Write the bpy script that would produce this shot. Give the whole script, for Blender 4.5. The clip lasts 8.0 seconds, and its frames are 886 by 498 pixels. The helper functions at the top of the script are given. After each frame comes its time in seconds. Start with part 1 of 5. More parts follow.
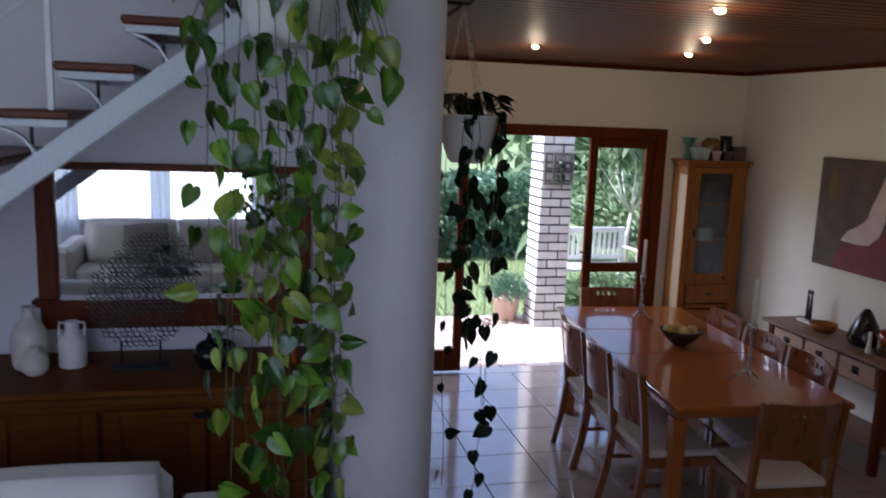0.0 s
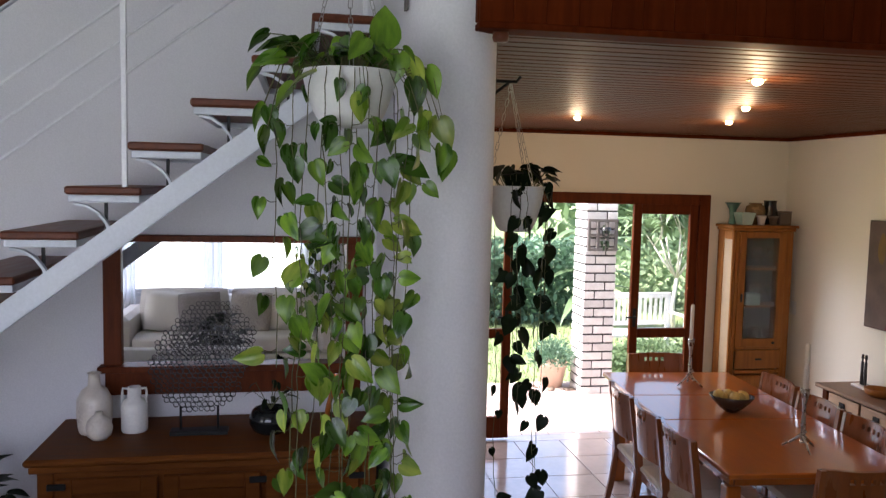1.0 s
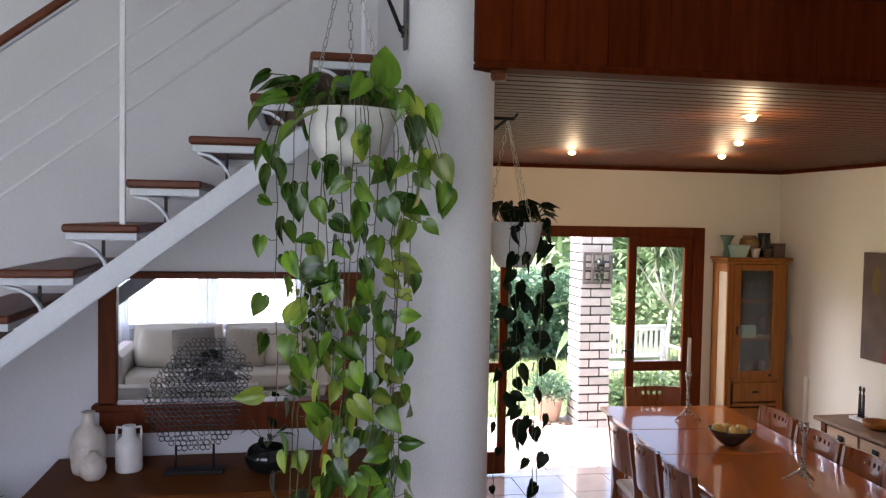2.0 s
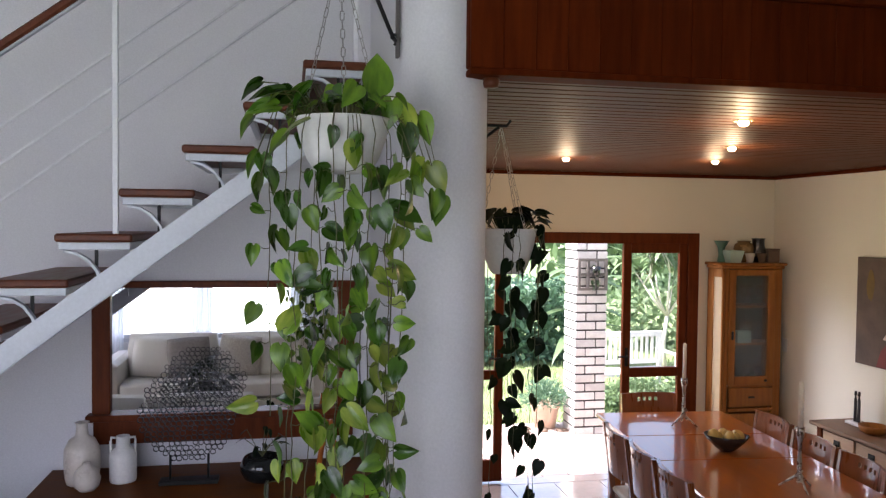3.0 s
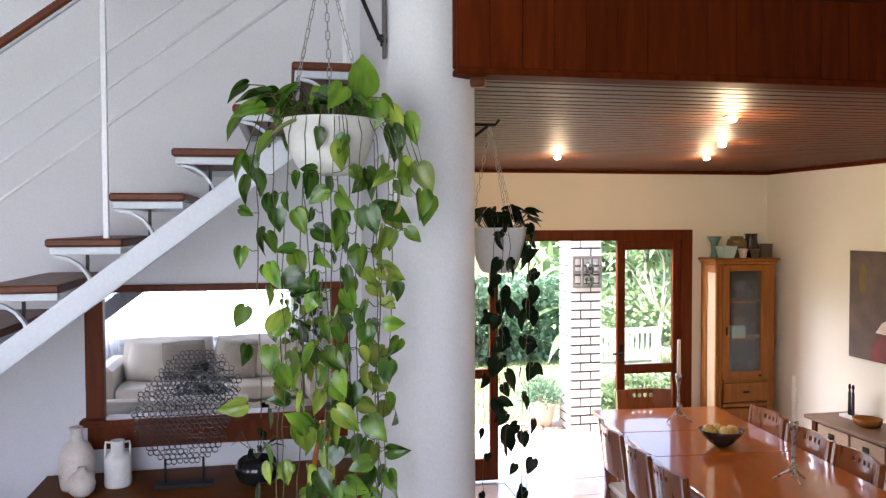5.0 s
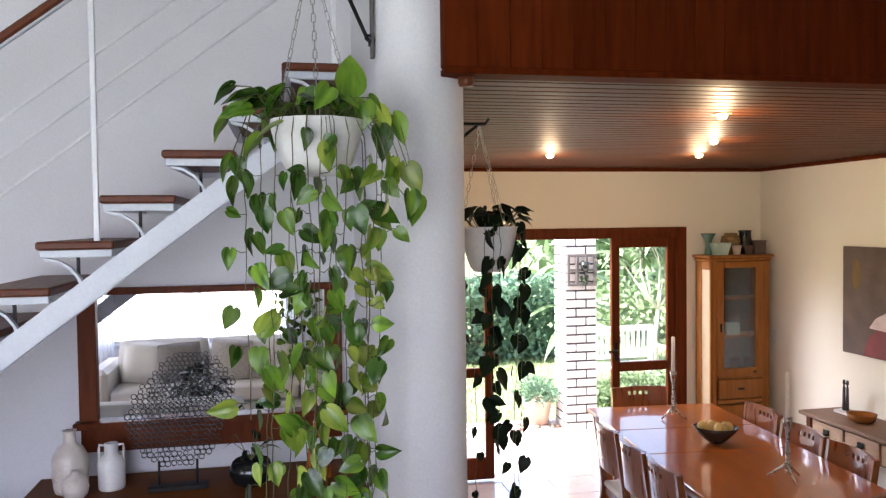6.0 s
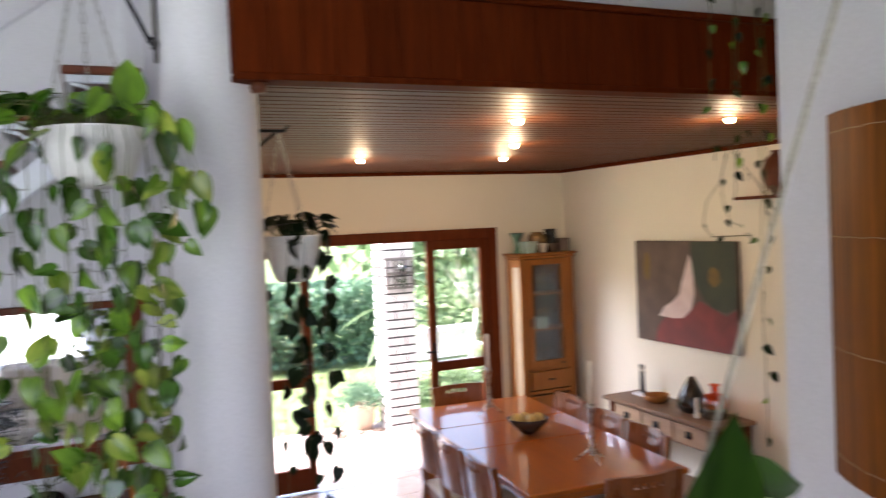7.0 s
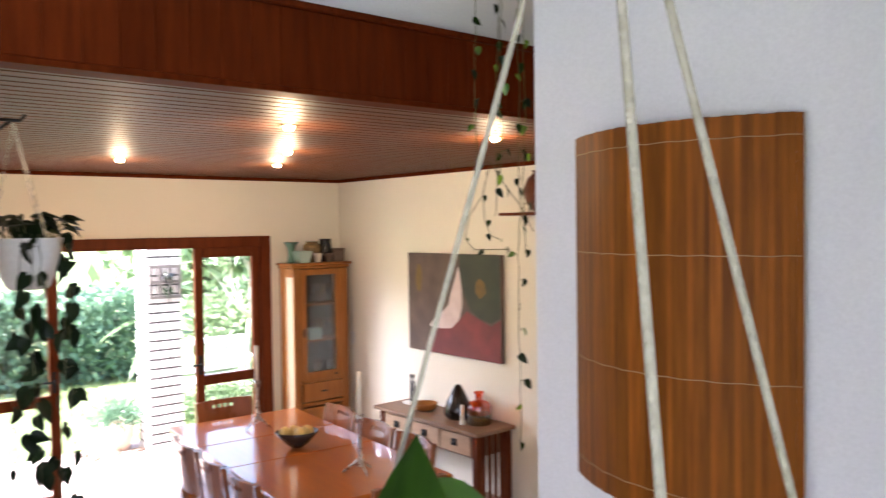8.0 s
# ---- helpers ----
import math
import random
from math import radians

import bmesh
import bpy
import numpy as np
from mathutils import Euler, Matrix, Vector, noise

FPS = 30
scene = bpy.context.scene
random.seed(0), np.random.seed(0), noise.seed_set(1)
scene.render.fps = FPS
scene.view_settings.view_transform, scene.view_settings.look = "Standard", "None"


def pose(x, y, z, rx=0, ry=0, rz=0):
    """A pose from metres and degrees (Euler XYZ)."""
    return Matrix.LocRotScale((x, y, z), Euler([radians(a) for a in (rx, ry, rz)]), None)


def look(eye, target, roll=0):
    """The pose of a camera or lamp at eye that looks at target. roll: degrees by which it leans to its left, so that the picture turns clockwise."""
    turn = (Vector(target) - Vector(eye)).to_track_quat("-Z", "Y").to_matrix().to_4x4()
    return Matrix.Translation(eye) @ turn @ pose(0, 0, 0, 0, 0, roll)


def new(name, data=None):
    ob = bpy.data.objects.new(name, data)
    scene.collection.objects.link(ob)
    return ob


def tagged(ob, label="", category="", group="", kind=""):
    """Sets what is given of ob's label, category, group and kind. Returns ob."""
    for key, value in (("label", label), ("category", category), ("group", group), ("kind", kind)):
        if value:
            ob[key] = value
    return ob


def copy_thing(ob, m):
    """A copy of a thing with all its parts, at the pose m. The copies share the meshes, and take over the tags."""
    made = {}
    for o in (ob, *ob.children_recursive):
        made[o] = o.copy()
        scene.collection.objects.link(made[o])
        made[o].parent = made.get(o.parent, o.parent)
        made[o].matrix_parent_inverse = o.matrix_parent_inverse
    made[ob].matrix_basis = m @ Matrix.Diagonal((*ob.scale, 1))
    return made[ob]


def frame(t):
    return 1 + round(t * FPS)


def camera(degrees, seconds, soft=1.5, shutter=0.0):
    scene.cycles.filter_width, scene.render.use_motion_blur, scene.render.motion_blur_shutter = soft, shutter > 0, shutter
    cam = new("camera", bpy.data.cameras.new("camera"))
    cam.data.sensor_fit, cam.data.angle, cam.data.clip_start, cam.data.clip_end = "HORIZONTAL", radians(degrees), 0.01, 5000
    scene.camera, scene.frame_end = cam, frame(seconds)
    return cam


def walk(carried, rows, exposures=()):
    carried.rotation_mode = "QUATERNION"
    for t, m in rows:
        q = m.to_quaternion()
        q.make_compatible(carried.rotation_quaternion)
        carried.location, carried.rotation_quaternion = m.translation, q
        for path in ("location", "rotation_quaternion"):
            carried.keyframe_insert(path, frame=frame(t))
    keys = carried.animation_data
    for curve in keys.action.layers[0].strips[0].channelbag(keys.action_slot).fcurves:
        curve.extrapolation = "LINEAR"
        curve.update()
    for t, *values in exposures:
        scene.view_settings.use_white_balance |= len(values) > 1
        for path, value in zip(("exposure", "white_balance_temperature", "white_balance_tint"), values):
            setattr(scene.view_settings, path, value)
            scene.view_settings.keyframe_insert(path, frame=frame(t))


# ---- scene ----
cam = camera(58.5, 8.0, soft=1.3, shutter=0.5)
PATH = [
    (0, (0.734, 0.785, 2.147), (1.189, 2.704, 1.817), 2.2),
    (0.5, (0.702, 0.719, 2.156), (1.065, 2.673, 1.931), 1.4),
    (1, (0.684, 0.686, 2.158), (1.033, 2.649, 1.993), 1.3),
    (1.5, (0.674, 0.687, 2.165), (1.029, 2.652, 2.047), 1.1),
    (2, (0.664, 0.688, 2.17), (1.029, 2.653, 2.088), 1.0),
    (3.5, (0.675, 0.691, 2.169), (1.055, 2.654, 2.106), 0.5),
    (4, (0.679, 0.692, 2.168), (1.062, 2.654, 2.103), 0.4),
    (4.5, (0.684, 0.686, 2.169), (1.069, 2.648, 2.106), 0.1),
    (6, (0.712, 0.678, 2.171), (1.105, 2.638, 2.105), -0.7),
    (6.5, (0.737, 0.687, 2.184), (1.21, 2.629, 2.119), -1.4),
    (7, (0.7836, 0.6757, 2.18), (1.596, 2.498, 2.112), -2.5),
    (7.5, (0.818, 0.6733, 2.176), (1.8954, 2.358, 2.1149), -2.2),
    (8, (0.8464, 0.6886, 2.175), (2.128, 2.224, 2.117), -0.8),
]
EXPO = [(t, e - 0.10, 6150 - 1000 * max(0.0, 0.8 - t) - 120 * max(0.0, t - 6.5), 21) for t, e in ((0, 1.3), (0.5, 1.92), (1, 2.2), (1.5, 2.22), (2, 2.26), (3.5, 2.34), (4, 2.57), (4.5, 3.0), (6, 2.90), (6.5, 2.80), (7, 2.84), (8, 3.42))]
walk(cam, [(t, look(eye, target, roll)) for t, eye, target, roll in PATH], EXPO)

# ---- world, sun, large lights ----
world = bpy.data.worlds.new("sky")
scene.world = world
world.use_nodes = True
wn = world.node_tree
sky = wn.nodes.new("ShaderNodeTexSky")
sky.sky_type, sky.sun_disc = "NISHITA", False
sky.sun_elevation, sky.sun_rotation = radians(51), radians(-81)
sky.dust_density, sky.air_density = 4.0, 1.2
wn.links.new(sky.outputs[0], wn.nodes["Background"].inputs[0])
wn.nodes["Background"].inputs[1].default_value = 0.13


def lamp(name, kind, m, energy, color, **kw):
    d = bpy.data.lights.new(name, kind)
    d.energy, d.color = energy, color
    for k in kw:
        if k == "size":
            d.shape, d.size, d.size_y = "RECTANGLE", kw[k][0], kw[k][1]
        if k == "spread":
            d.spread = radians(kw[k])
        if k == "angle":
            d.angle = kw[k]
        if k == "radius":
            d.shadow_soft_size = kw[k]
    ob = new(name, d)
    ob.matrix_world = m
    return ob


SUN_FROM = Vector((-0.8, 0.12, 1.0))
lamp("sun", "SUN", look(SUN_FROM * 20, (0, 0, 0)), 4.4, (1.0, 0.95, 0.86), angle=radians(0.5))
# daylight through the living-room window behind the sofa
lamp("window_daylight", "AREA", look((-0.80, -0.27, 1.8), (-0.80, 3.0, 1.8)), 7.3, (0.84, 0.875, 1.0), size=(3.0, 1.9), spread=115)
# lamp for an assumed side window, out of view, added to brighten the sofa
lamp("side_window_daylight", "AREA", look((-3.0, 1.15, 1.75), (3.0, 1.15, 1.6)), 1.9, (0.84, 0.875, 1.0), size=(1.8, 1.8))
# added fill lamp outside, above the view, standing in for skylight through the door
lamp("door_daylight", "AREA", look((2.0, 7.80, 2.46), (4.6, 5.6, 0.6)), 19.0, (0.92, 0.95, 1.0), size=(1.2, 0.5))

# ---- materials ----


def mat(name, c1, c2=None, rough=0.5, metal=0.0, scale=6.0, stretch=(1, 1, 1), bump=0.08, bscale=70.0, rnd=0.0, trans=0.0, spec=0.5, rvar=0.12, coat=0.0, contrast=0.25, crough=0.12):
    m = bpy.data.materials.new(name)
    m.use_nodes = True
    nt = m.node_tree
    n, l = nt.nodes, nt.links
    bs = n["Principled BSDF"]
    c2 = c2 or tuple(v * 0.8 for v in c1)
    tc, mp = n.new("ShaderNodeTexCoord"), n.new("ShaderNodeMapping")
    mp.inputs["Scale"].default_value = stretch
    l.new(tc.outputs["Object"], mp.inputs[0])
    src = mp.outputs[0]
    if rnd:
        oi, add = n.new("ShaderNodeObjectInfo"), n.new("ShaderNodeVectorMath")
        mul = n.new("ShaderNodeMath")
        mul.operation, mul.inputs[1].default_value = "MULTIPLY", 37.0
        l.new(oi.outputs["Random"], mul.inputs[0])
        l.new(mp.outputs[0], add.inputs[0])
        l.new(mul.outputs[0], add.inputs[1])
        src = add.outputs[0]
    n1, n2 = n.new("ShaderNodeTexNoise"), n.new("ShaderNodeTexNoise")
    n1.inputs["Scale"].default_value, n1.inputs["Detail"].default_value = scale, 5
    n2.inputs["Scale"].default_value, n2.inputs["Detail"].default_value = bscale, 4
    l.new(src, n1.inputs[0])
    l.new(src, n2.inputs[0])
    rp = n.new("ShaderNodeValToRGB")
    rp.color_ramp.elements[0].position, rp.color_ramp.elements[1].position = 0.5 - contrast, 0.5 + contrast
    rp.color_ramp.elements[0].color, rp.color_ramp.elements[1].color = (*c2, 1), (*c1, 1)
    l.new(n1.outputs[0], rp.inputs[0])
    mx = n.new("ShaderNodeMix")
    mx.data_type, mx.blend_type = "RGBA", "MULTIPLY"
    mx.inputs[0].default_value = 0.35
    l.new(rp.outputs[0], mx.inputs[6])
    r2 = n.new("ShaderNodeMapRange")
    r2.inputs[3].default_value, r2.inputs[4].default_value = 0.6, 1.25
    l.new(n2.outputs[0], r2.inputs[0])
    l.new(r2.outputs[0], mx.inputs[7])
    col = mx.outputs[2]
    if rnd:
        hs, mr = n.new("ShaderNodeHueSaturation"), n.new("ShaderNodeMapRange")
        mr.inputs[3].default_value, mr.inputs[4].default_value = 1 - rnd, 1 + rnd
        l.new(oi.outputs["Random"], mr.inputs[0])
        l.new(mr.outputs[0], hs.inputs["Value"])
        l.new(col, hs.inputs["Color"])
        col = hs.outputs[0]
    l.new(col, bs.inputs["Base Color"])
    rr = n.new("ShaderNodeMapRange")
    rr.inputs[3].default_value, rr.inputs[4].default_value = max(0.02, rough - rvar), min(1, rough + rvar)
    l.new(n1.outputs[0], rr.inputs[0])
    l.new(rr.outputs[0], bs.inputs["Roughness"])
    bs.inputs["Metallic"].default_value = metal
    bs.inputs["Specular IOR Level"].default_value = spec
    bs.inputs["Coat Weight"].default_value = coat
    bs.inputs["Coat Roughness"].default_value = crough
    if bump:
        bp = n.new("ShaderNodeBump")
        bp.inputs["Strength"].default_value, bp.inputs["Distance"].default_value = bump, 0.004
        l.new(n2.outputs[0], bp.inputs["Height"])
        l.new(bp.outputs[0], bs.inputs["Normal"])
    if trans:
        tr, ms = n.new("ShaderNodeBsdfTranslucent"), n.new("ShaderNodeMixShader")
        ms.inputs[0].default_value = trans
        l.new(col, tr.inputs[0])
        l.new(bs.outputs[0], ms.inputs[1])
        l.new(tr.outputs[0], ms.inputs[2])
        l.new(ms.outputs[0], n["Material Output"].inputs[0])
    return m


def glow(name, color, strength):
    m = bpy.data.materials.new(name)
    m.use_nodes = True
    b = m.node_tree.nodes["Principled BSDF"]
    b.inputs["Emission Color"].default_value, b.inputs["Emission Strength"].default_value = (*color, 1), strength
    return m


def glass_mat(name, color=(1, 1, 1), rough=0.0, clear=0.9):
    m = bpy.data.materials.new(name)
    m.use_nodes = True
    n, l = m.node_tree.nodes, m.node_tree.links
    g, t, ms = n.new("ShaderNodeBsdfGlossy"), n.new("ShaderNodeBsdfTransparent"), n.new("ShaderNodeMixShader")
    g.inputs["Roughness"].default_value = rough + 0.01
    t.inputs[0].default_value = (*color, 1)
    ms.inputs[0].default_value = 1 - clear
    l.new(t.outputs[0], ms.inputs[1])
    l.new(g.outputs[0], ms.inputs[2])
    l.new(ms.outputs[0], n["Material Output"].inputs[0])
    return m


white_wall = mat("white_plaster", (0.78, 0.77, 0.79), (0.73, 0.72, 0.74), rough=0.85, scale=1.6, bump=0.05, bscale=120)
cream_wall = mat("cream_plaster", (0.835, 0.785, 0.665), (0.795, 0.745, 0.625), rough=0.85, scale=1.6, bump=0.12, bscale=120)
white_paint = mat("white_enamel", (0.62, 0.65, 0.69), (0.56, 0.59, 0.63), rough=0.4, scale=5, bump=0.02)
rail_paint = mat("white_rail_paint", (0.80, 0.80, 0.81), (0.74, 0.74, 0.76), rough=0.35, scale=5, bump=0.02)
dark_wood = mat("mahogany_panel", (0.115, 0.019, 0.0035), (0.066, 0.0105, 0.002), rough=0.6, scale=5, stretch=(7, 7, 0.6), bump=0.06, bscale=30, rnd=0.09, spec=0.02)
board_wood = mat("ceiling_board", (0.135, 0.040, 0.012), (0.055, 0.016, 0.005), rough=0.52, scale=4, stretch=(0.5, 8, 8), bump=0.05, bscale=30, spec=0.14)
frame_wood = mat("door_wood", (0.15, 0.034, 0.009), (0.085, 0.018, 0.005), rough=0.42, scale=5, stretch=(6, 6, 0.7), bump=0.05, bscale=40, spec=0.1)
tread_wood = mat("tread_wood", (0.15, 0.041, 0.016), (0.09, 0.024, 0.009), rough=0.45, scale=5, stretch=(6, 0.7, 6), bump=0.05, bscale=40, spec=0.25)
table_wood = mat("cherry_table", (0.42, 0.116, 0.014), (0.32, 0.082, 0.009), rough=0.34, scale=3, stretch=(7, 0.5, 7), bump=0.01, bscale=40, spec=0.25, coat=1.0, crough=0.07, rvar=0.05)
chair_wood = mat("cherry_chair", (0.25, 0.070, 0.014), (0.16, 0.041, 0.008), rough=0.3, scale=5, stretch=(5, 5, 0.8), bump=0.03, bscale=40, coat=0.8, rnd=0.08)
oak = mat("honey_oak", (0.37, 0.140, 0.026), (0.225, 0.078, 0.014), rough=0.45, scale=5, stretch=(7, 7, 0.6), bump=0.06, bscale=40, spec=0.25)
board_oak = mat("sideboard_oak", (0.175, 0.054, 0.010), (0.10, 0.028, 0.005), rough=0.5, scale=5, stretch=(0.7, 7, 7), bump=0.06, bscale=40, spec=0.08)
grey_oak = mat("weathered_oak", (0.27, 0.155, 0.09), (0.17, 0.095, 0.055), rough=0.5, scale=6, stretch=(7, 0.7, 7), bump=0.08, bscale=50)
pale_oak = mat("pale_drawer_oak", (0.50, 0.33, 0.21), (0.38, 0.24, 0.15), rough=0.5, scale=6, stretch=(7, 0.7, 7), bump=0.08, bscale=50)
cream_panel = mat("cream_panel", (0.52, 0.40, 0.25), (0.45, 0.34, 0.21), rough=0.6)
cabinet_back = mat("cabinet_inside", (0.06, 0.046, 0.038), (0.04, 0.03, 0.025), rough=0.6)
tile_mat = mat("glazed_floor_tile", (0.44, 0.35, 0.30), (0.36, 0.28, 0.24), rough=0.10, scale=5, bump=0.03, bscale=25, rnd=0.08, rvar=0.05, spec=1.0, coat=1.0)
grout = mat("grout", (0.20, 0.17, 0.15), (0.15, 0.13, 0.11), rough=0.9)
slab_mat = mat("living_floor", (0.36, 0.27, 0.22), (0.30, 0.22, 0.18), rough=0.25)
brick_mat = mat("pale_brick", (0.57, 0.55, 0.54), (0.46, 0.43, 0.42), rough=0.85, scale=14, bump=0.4, bscale=90, rnd=0.15)
mortar = mat("mortar", (0.05, 0.047, 0.045), (0.035, 0.033, 0.032), rough=0.95, bump=0.4)
paver_mat = mat("terracotta_paver", (0.56, 0.47, 0.42), (0.46, 0.37, 0.32), rough=0.75, scale=12, bump=0.3, rnd=0.15)
terracotta = mat("terracotta", (0.66, 0.49, 0.39), (0.56, 0.39, 0.30), rough=0.75, bump=0.2)
grass_mat = mat("lawn", (0.21, 0.27, 0.115), (0.15, 0.20, 0.075), rough=0.8, scale=9, bump=0.5, bscale=120)
blade_mat = mat("grass_blades", (0.22, 0.29, 0.115), (0.15, 0.21, 0.075), rough=0.6, scale=3, trans=0.3, bump=0)
hedge_mat = mat("hedge_leaf", (0.13, 0.24, 0.15), (0.075, 0.15, 0.09), rough=0.5, scale=3, trans=0.3, bump=0)
tree_mat = mat("tree_leaf", (0.20, 0.29, 0.145), (0.115, 0.185, 0.085), rough=0.5, scale=1.5, trans=0.35, bump=0)
pothos = mat("pothos_leaf", (0.175, 0.315, 0.020), (0.034, 0.100, 0.006), rough=0.3, scale=16, stretch=(2.4, 0.6, 1), bump=0.05, bscale=60, rnd=0.4, trans=0.14, contrast=0.14)
pothos_light = mat("pothos_leaf_light", (0.33, 0.40, 0.055), (0.10, 0.19, 0.013), rough=0.3, scale=16, stretch=(2.4, 0.6, 1), bump=0.05, bscale=60, rnd=0.3, trans=0.2, contrast=0.14)
pothos_dark = mat("pothos_leaf_dark", (0.050, 0.130, 0.008), (0.012, 0.040, 0.003), rough=0.28, scale=16, stretch=(2.4, 0.6, 1), bump=0.05, bscale=60, rnd=0.4, trans=0.1, contrast=0.14)
deep_leaf = mat("deep_green_leaf", (0.019, 0.047, 0.004), (0.005, 0.015, 0.0015), rough=0.42, scale=22, stretch=(2.4, 0.6, 1), bump=0.08, trans=0.03, spec=0.1, contrast=0.2)
# near-black green: philodendron's backlit shade put into the colour; other plants share it
dark_leaf = mat("backlit_philodendron_leaf", (0.012, 0.022, 0.008), (0.005, 0.011, 0.004), rough=0.42, scale=18, bump=0.05, rnd=0.35, trans=0.05, spec=0.1)
stem_mat = mat("vine_stem", (0.11, 0.12, 0.03), (0.05, 0.045, 0.015), rough=0.6, bump=0)
soil = mat("potting_soil", (0.05, 0.035, 0.025), rough=0.95, bump=0.5)
plastic = mat("white_plastic_pot", (0.80, 0.79, 0.76), (0.75, 0.74, 0.71), rough=0.32, bump=0.01, trans=0.1)
iron = mat("black_iron", (0.018, 0.017, 0.016), (0.010, 0.010, 0.010), rough=0.5, metal=0.2, bump=0.05, spec=0.3)
grey_metal = mat("grey_metal", (0.16, 0.14, 0.13), (0.10, 0.09, 0.085), rough=0.6, metal=0.2)
steel = mat("chain_steel", (0.45, 0.44, 0.42), (0.36, 0.35, 0.33), rough=0.35, metal=0.9, bump=0)
silver = mat("pewter", (0.55, 0.52, 0.49), (0.40, 0.37, 0.34), rough=0.28, metal=1.0, scale=30, bump=0.15, bscale=40)
wax = mat("candle_wax", (0.86, 0.83, 0.75), (0.82, 0.79, 0.70), rough=0.5, bump=0.01)
cream_ceramic = mat("cream_ceramic", (0.70, 0.64, 0.57), (0.60, 0.53, 0.46), rough=0.3, scale=9, bump=0.03)
white_ceramic = mat("white_ceramic", (0.80, 0.78, 0.75), (0.74, 0.72, 0.69), rough=0.35, scale=9, bump=0.03)
black_ceramic = mat("black_glaze", (0.012, 0.014, 0.014), (0.008, 0.009, 0.009), rough=0.1, bump=0.01)
green_ceramic = mat("green_ceramic", (0.10, 0.20, 0.14), (0.06, 0.14, 0.10), rough=0.3)
mint_ceramic = mat("mint_ceramic", (0.40, 0.52, 0.46), (0.34, 0.45, 0.40), rough=0.4)
gold_ceramic = mat("bronze_glaze", (0.30, 0.19, 0.07), (0.16, 0.10, 0.05), rough=0.25, metal=0.4, scale=14)
brown_pot = mat("brown_pot", (0.16, 0.11, 0.08), (0.10, 0.07, 0.05), rough=0.6)
bread_mat = mat("fruit_skin", (0.58, 0.42, 0.13), (0.42, 0.26, 0.08), rough=0.5, scale=12, rnd=0.25)
bowl_mat = mat("dark_bowl", (0.045, 0.033, 0.028), (0.03, 0.022, 0.018), rough=0.22)
seat_mat = mat("cream_seat_fabric", (0.66, 0.60, 0.52), (0.58, 0.52, 0.45), rough=0.9, bscale=300, bump=0.3)
sofa_mat = mat("offwhite_linen", (0.82, 0.79, 0.74), (0.76, 0.73, 0.68), rough=0.92, bscale=350, bump=0.35)
pillow_mat = mat("grey_pillow", (0.34, 0.31, 0.29), (0.24, 0.22, 0.20), rough=0.9, scale=40, bscale=200, bump=0.5)
sequin_mat = mat("beige_pillow", (0.62, 0.57, 0.51), (0.35, 0.31, 0.27), rough=0.6, scale=70, bscale=200, bump=0.5)
curtain_mat = mat("sheer_curtain", (0.80, 0.82, 0.85), (0.74, 0.76, 0.80), rough=0.9, trans=0.5, bump=0.1)
bamboo_mat = mat("bamboo_strip", (0.29, 0.090, 0.009), (0.135, 0.037, 0.004), rough=0.5, scale=6, stretch=(4, 4, 0.5), bump=0.1, bscale=50, rnd=0.34, spec=0.1)
thread_mat = mat("straw_thread", (0.42, 0.27, 0.13), rough=0.9, bump=0)
rope_mat = mat("cotton_rope", (0.34, 0.31, 0.24), (0.23, 0.205, 0.15), rough=0.9, scale=120, bscale=300, bump=0.6)
amber = glass_mat("orange_glass", (0.85, 0.22, 0.03), 0.02, 0.8)
olive_glass = glass_mat("olive_glass", (0.30, 0.32, 0.16), 0.02, 0.8)
clear_glass = glass_mat("clear_glass", (0.97, 0.98, 0.98), 0.0, 0.93)
cab_glass = glass_mat("cabinet_glass", (0.82, 0.84, 0.86), 0.0, 0.95)
smoke = mat("smoked_vase", (0.02, 0.013, 0.01), (0.012, 0.008, 0.006), rough=0.12)
bulb_mat = glow("lit_bulb", (1.0, 0.70, 0.30), 16)
bronze = mat("dark_bronze", (0.05, 0.045, 0.05), (0.03, 0.028, 0.03), rough=0.5, metal=0.4)
canvas_brown = mat("paint_taupe", (0.15, 0.10, 0.08), (0.085, 0.058, 0.05), rough=0.7, scale=7, stretch=(1, 1, 1), bscale=160, bump=0.3, contrast=0.2)
canvas_green = mat("paint_moss", (0.06, 0.072, 0.045), (0.035, 0.043, 0.032), rough=0.7, scale=7, bscale=160, bump=0.3, contrast=0.2)
canvas_red = mat("paint_maroon", (0.25, 0.055, 0.055), (0.15, 0.036, 0.04), rough=0.7, scale=6, bscale=160, bump=0.3, contrast=0.2)
canvas_white = mat("paint_pale_pink", (0.74, 0.62, 0.60), (0.60, 0.46, 0.45), rough=0.7, scale=9, bscale=160, bump=0.3)
canvas_ochre = mat("paint_ochre", (0.22, 0.13, 0.03), (0.14, 0.09, 0.03), rough=0.7, scale=20, bump=0.3)
bench_mat = mat("white_bench_paint", (0.72, 0.70, 0.66), (0.62, 0.60, 0.56), rough=0.6)
bark_white = mat("pale_bark", (0.62, 0.58, 0.52), (0.5, 0.46, 0.40), rough=0.8)
mirror_mat = bpy.data.materials.new("mirror_silver")
mirror_mat.use_nodes = True
mirror_mat.node_tree.nodes["Principled BSDF"].inputs["Metallic"].default_value = 1.0
mirror_mat.node_tree.nodes["Principled BSDF"].inputs["Roughness"].default_value = 0.01
mirror_mat.node_tree.nodes["Principled BSDF"].inputs["Base Color"].default_value = (0.9, 0.9, 0.9, 1)

# ---- building helpers ----


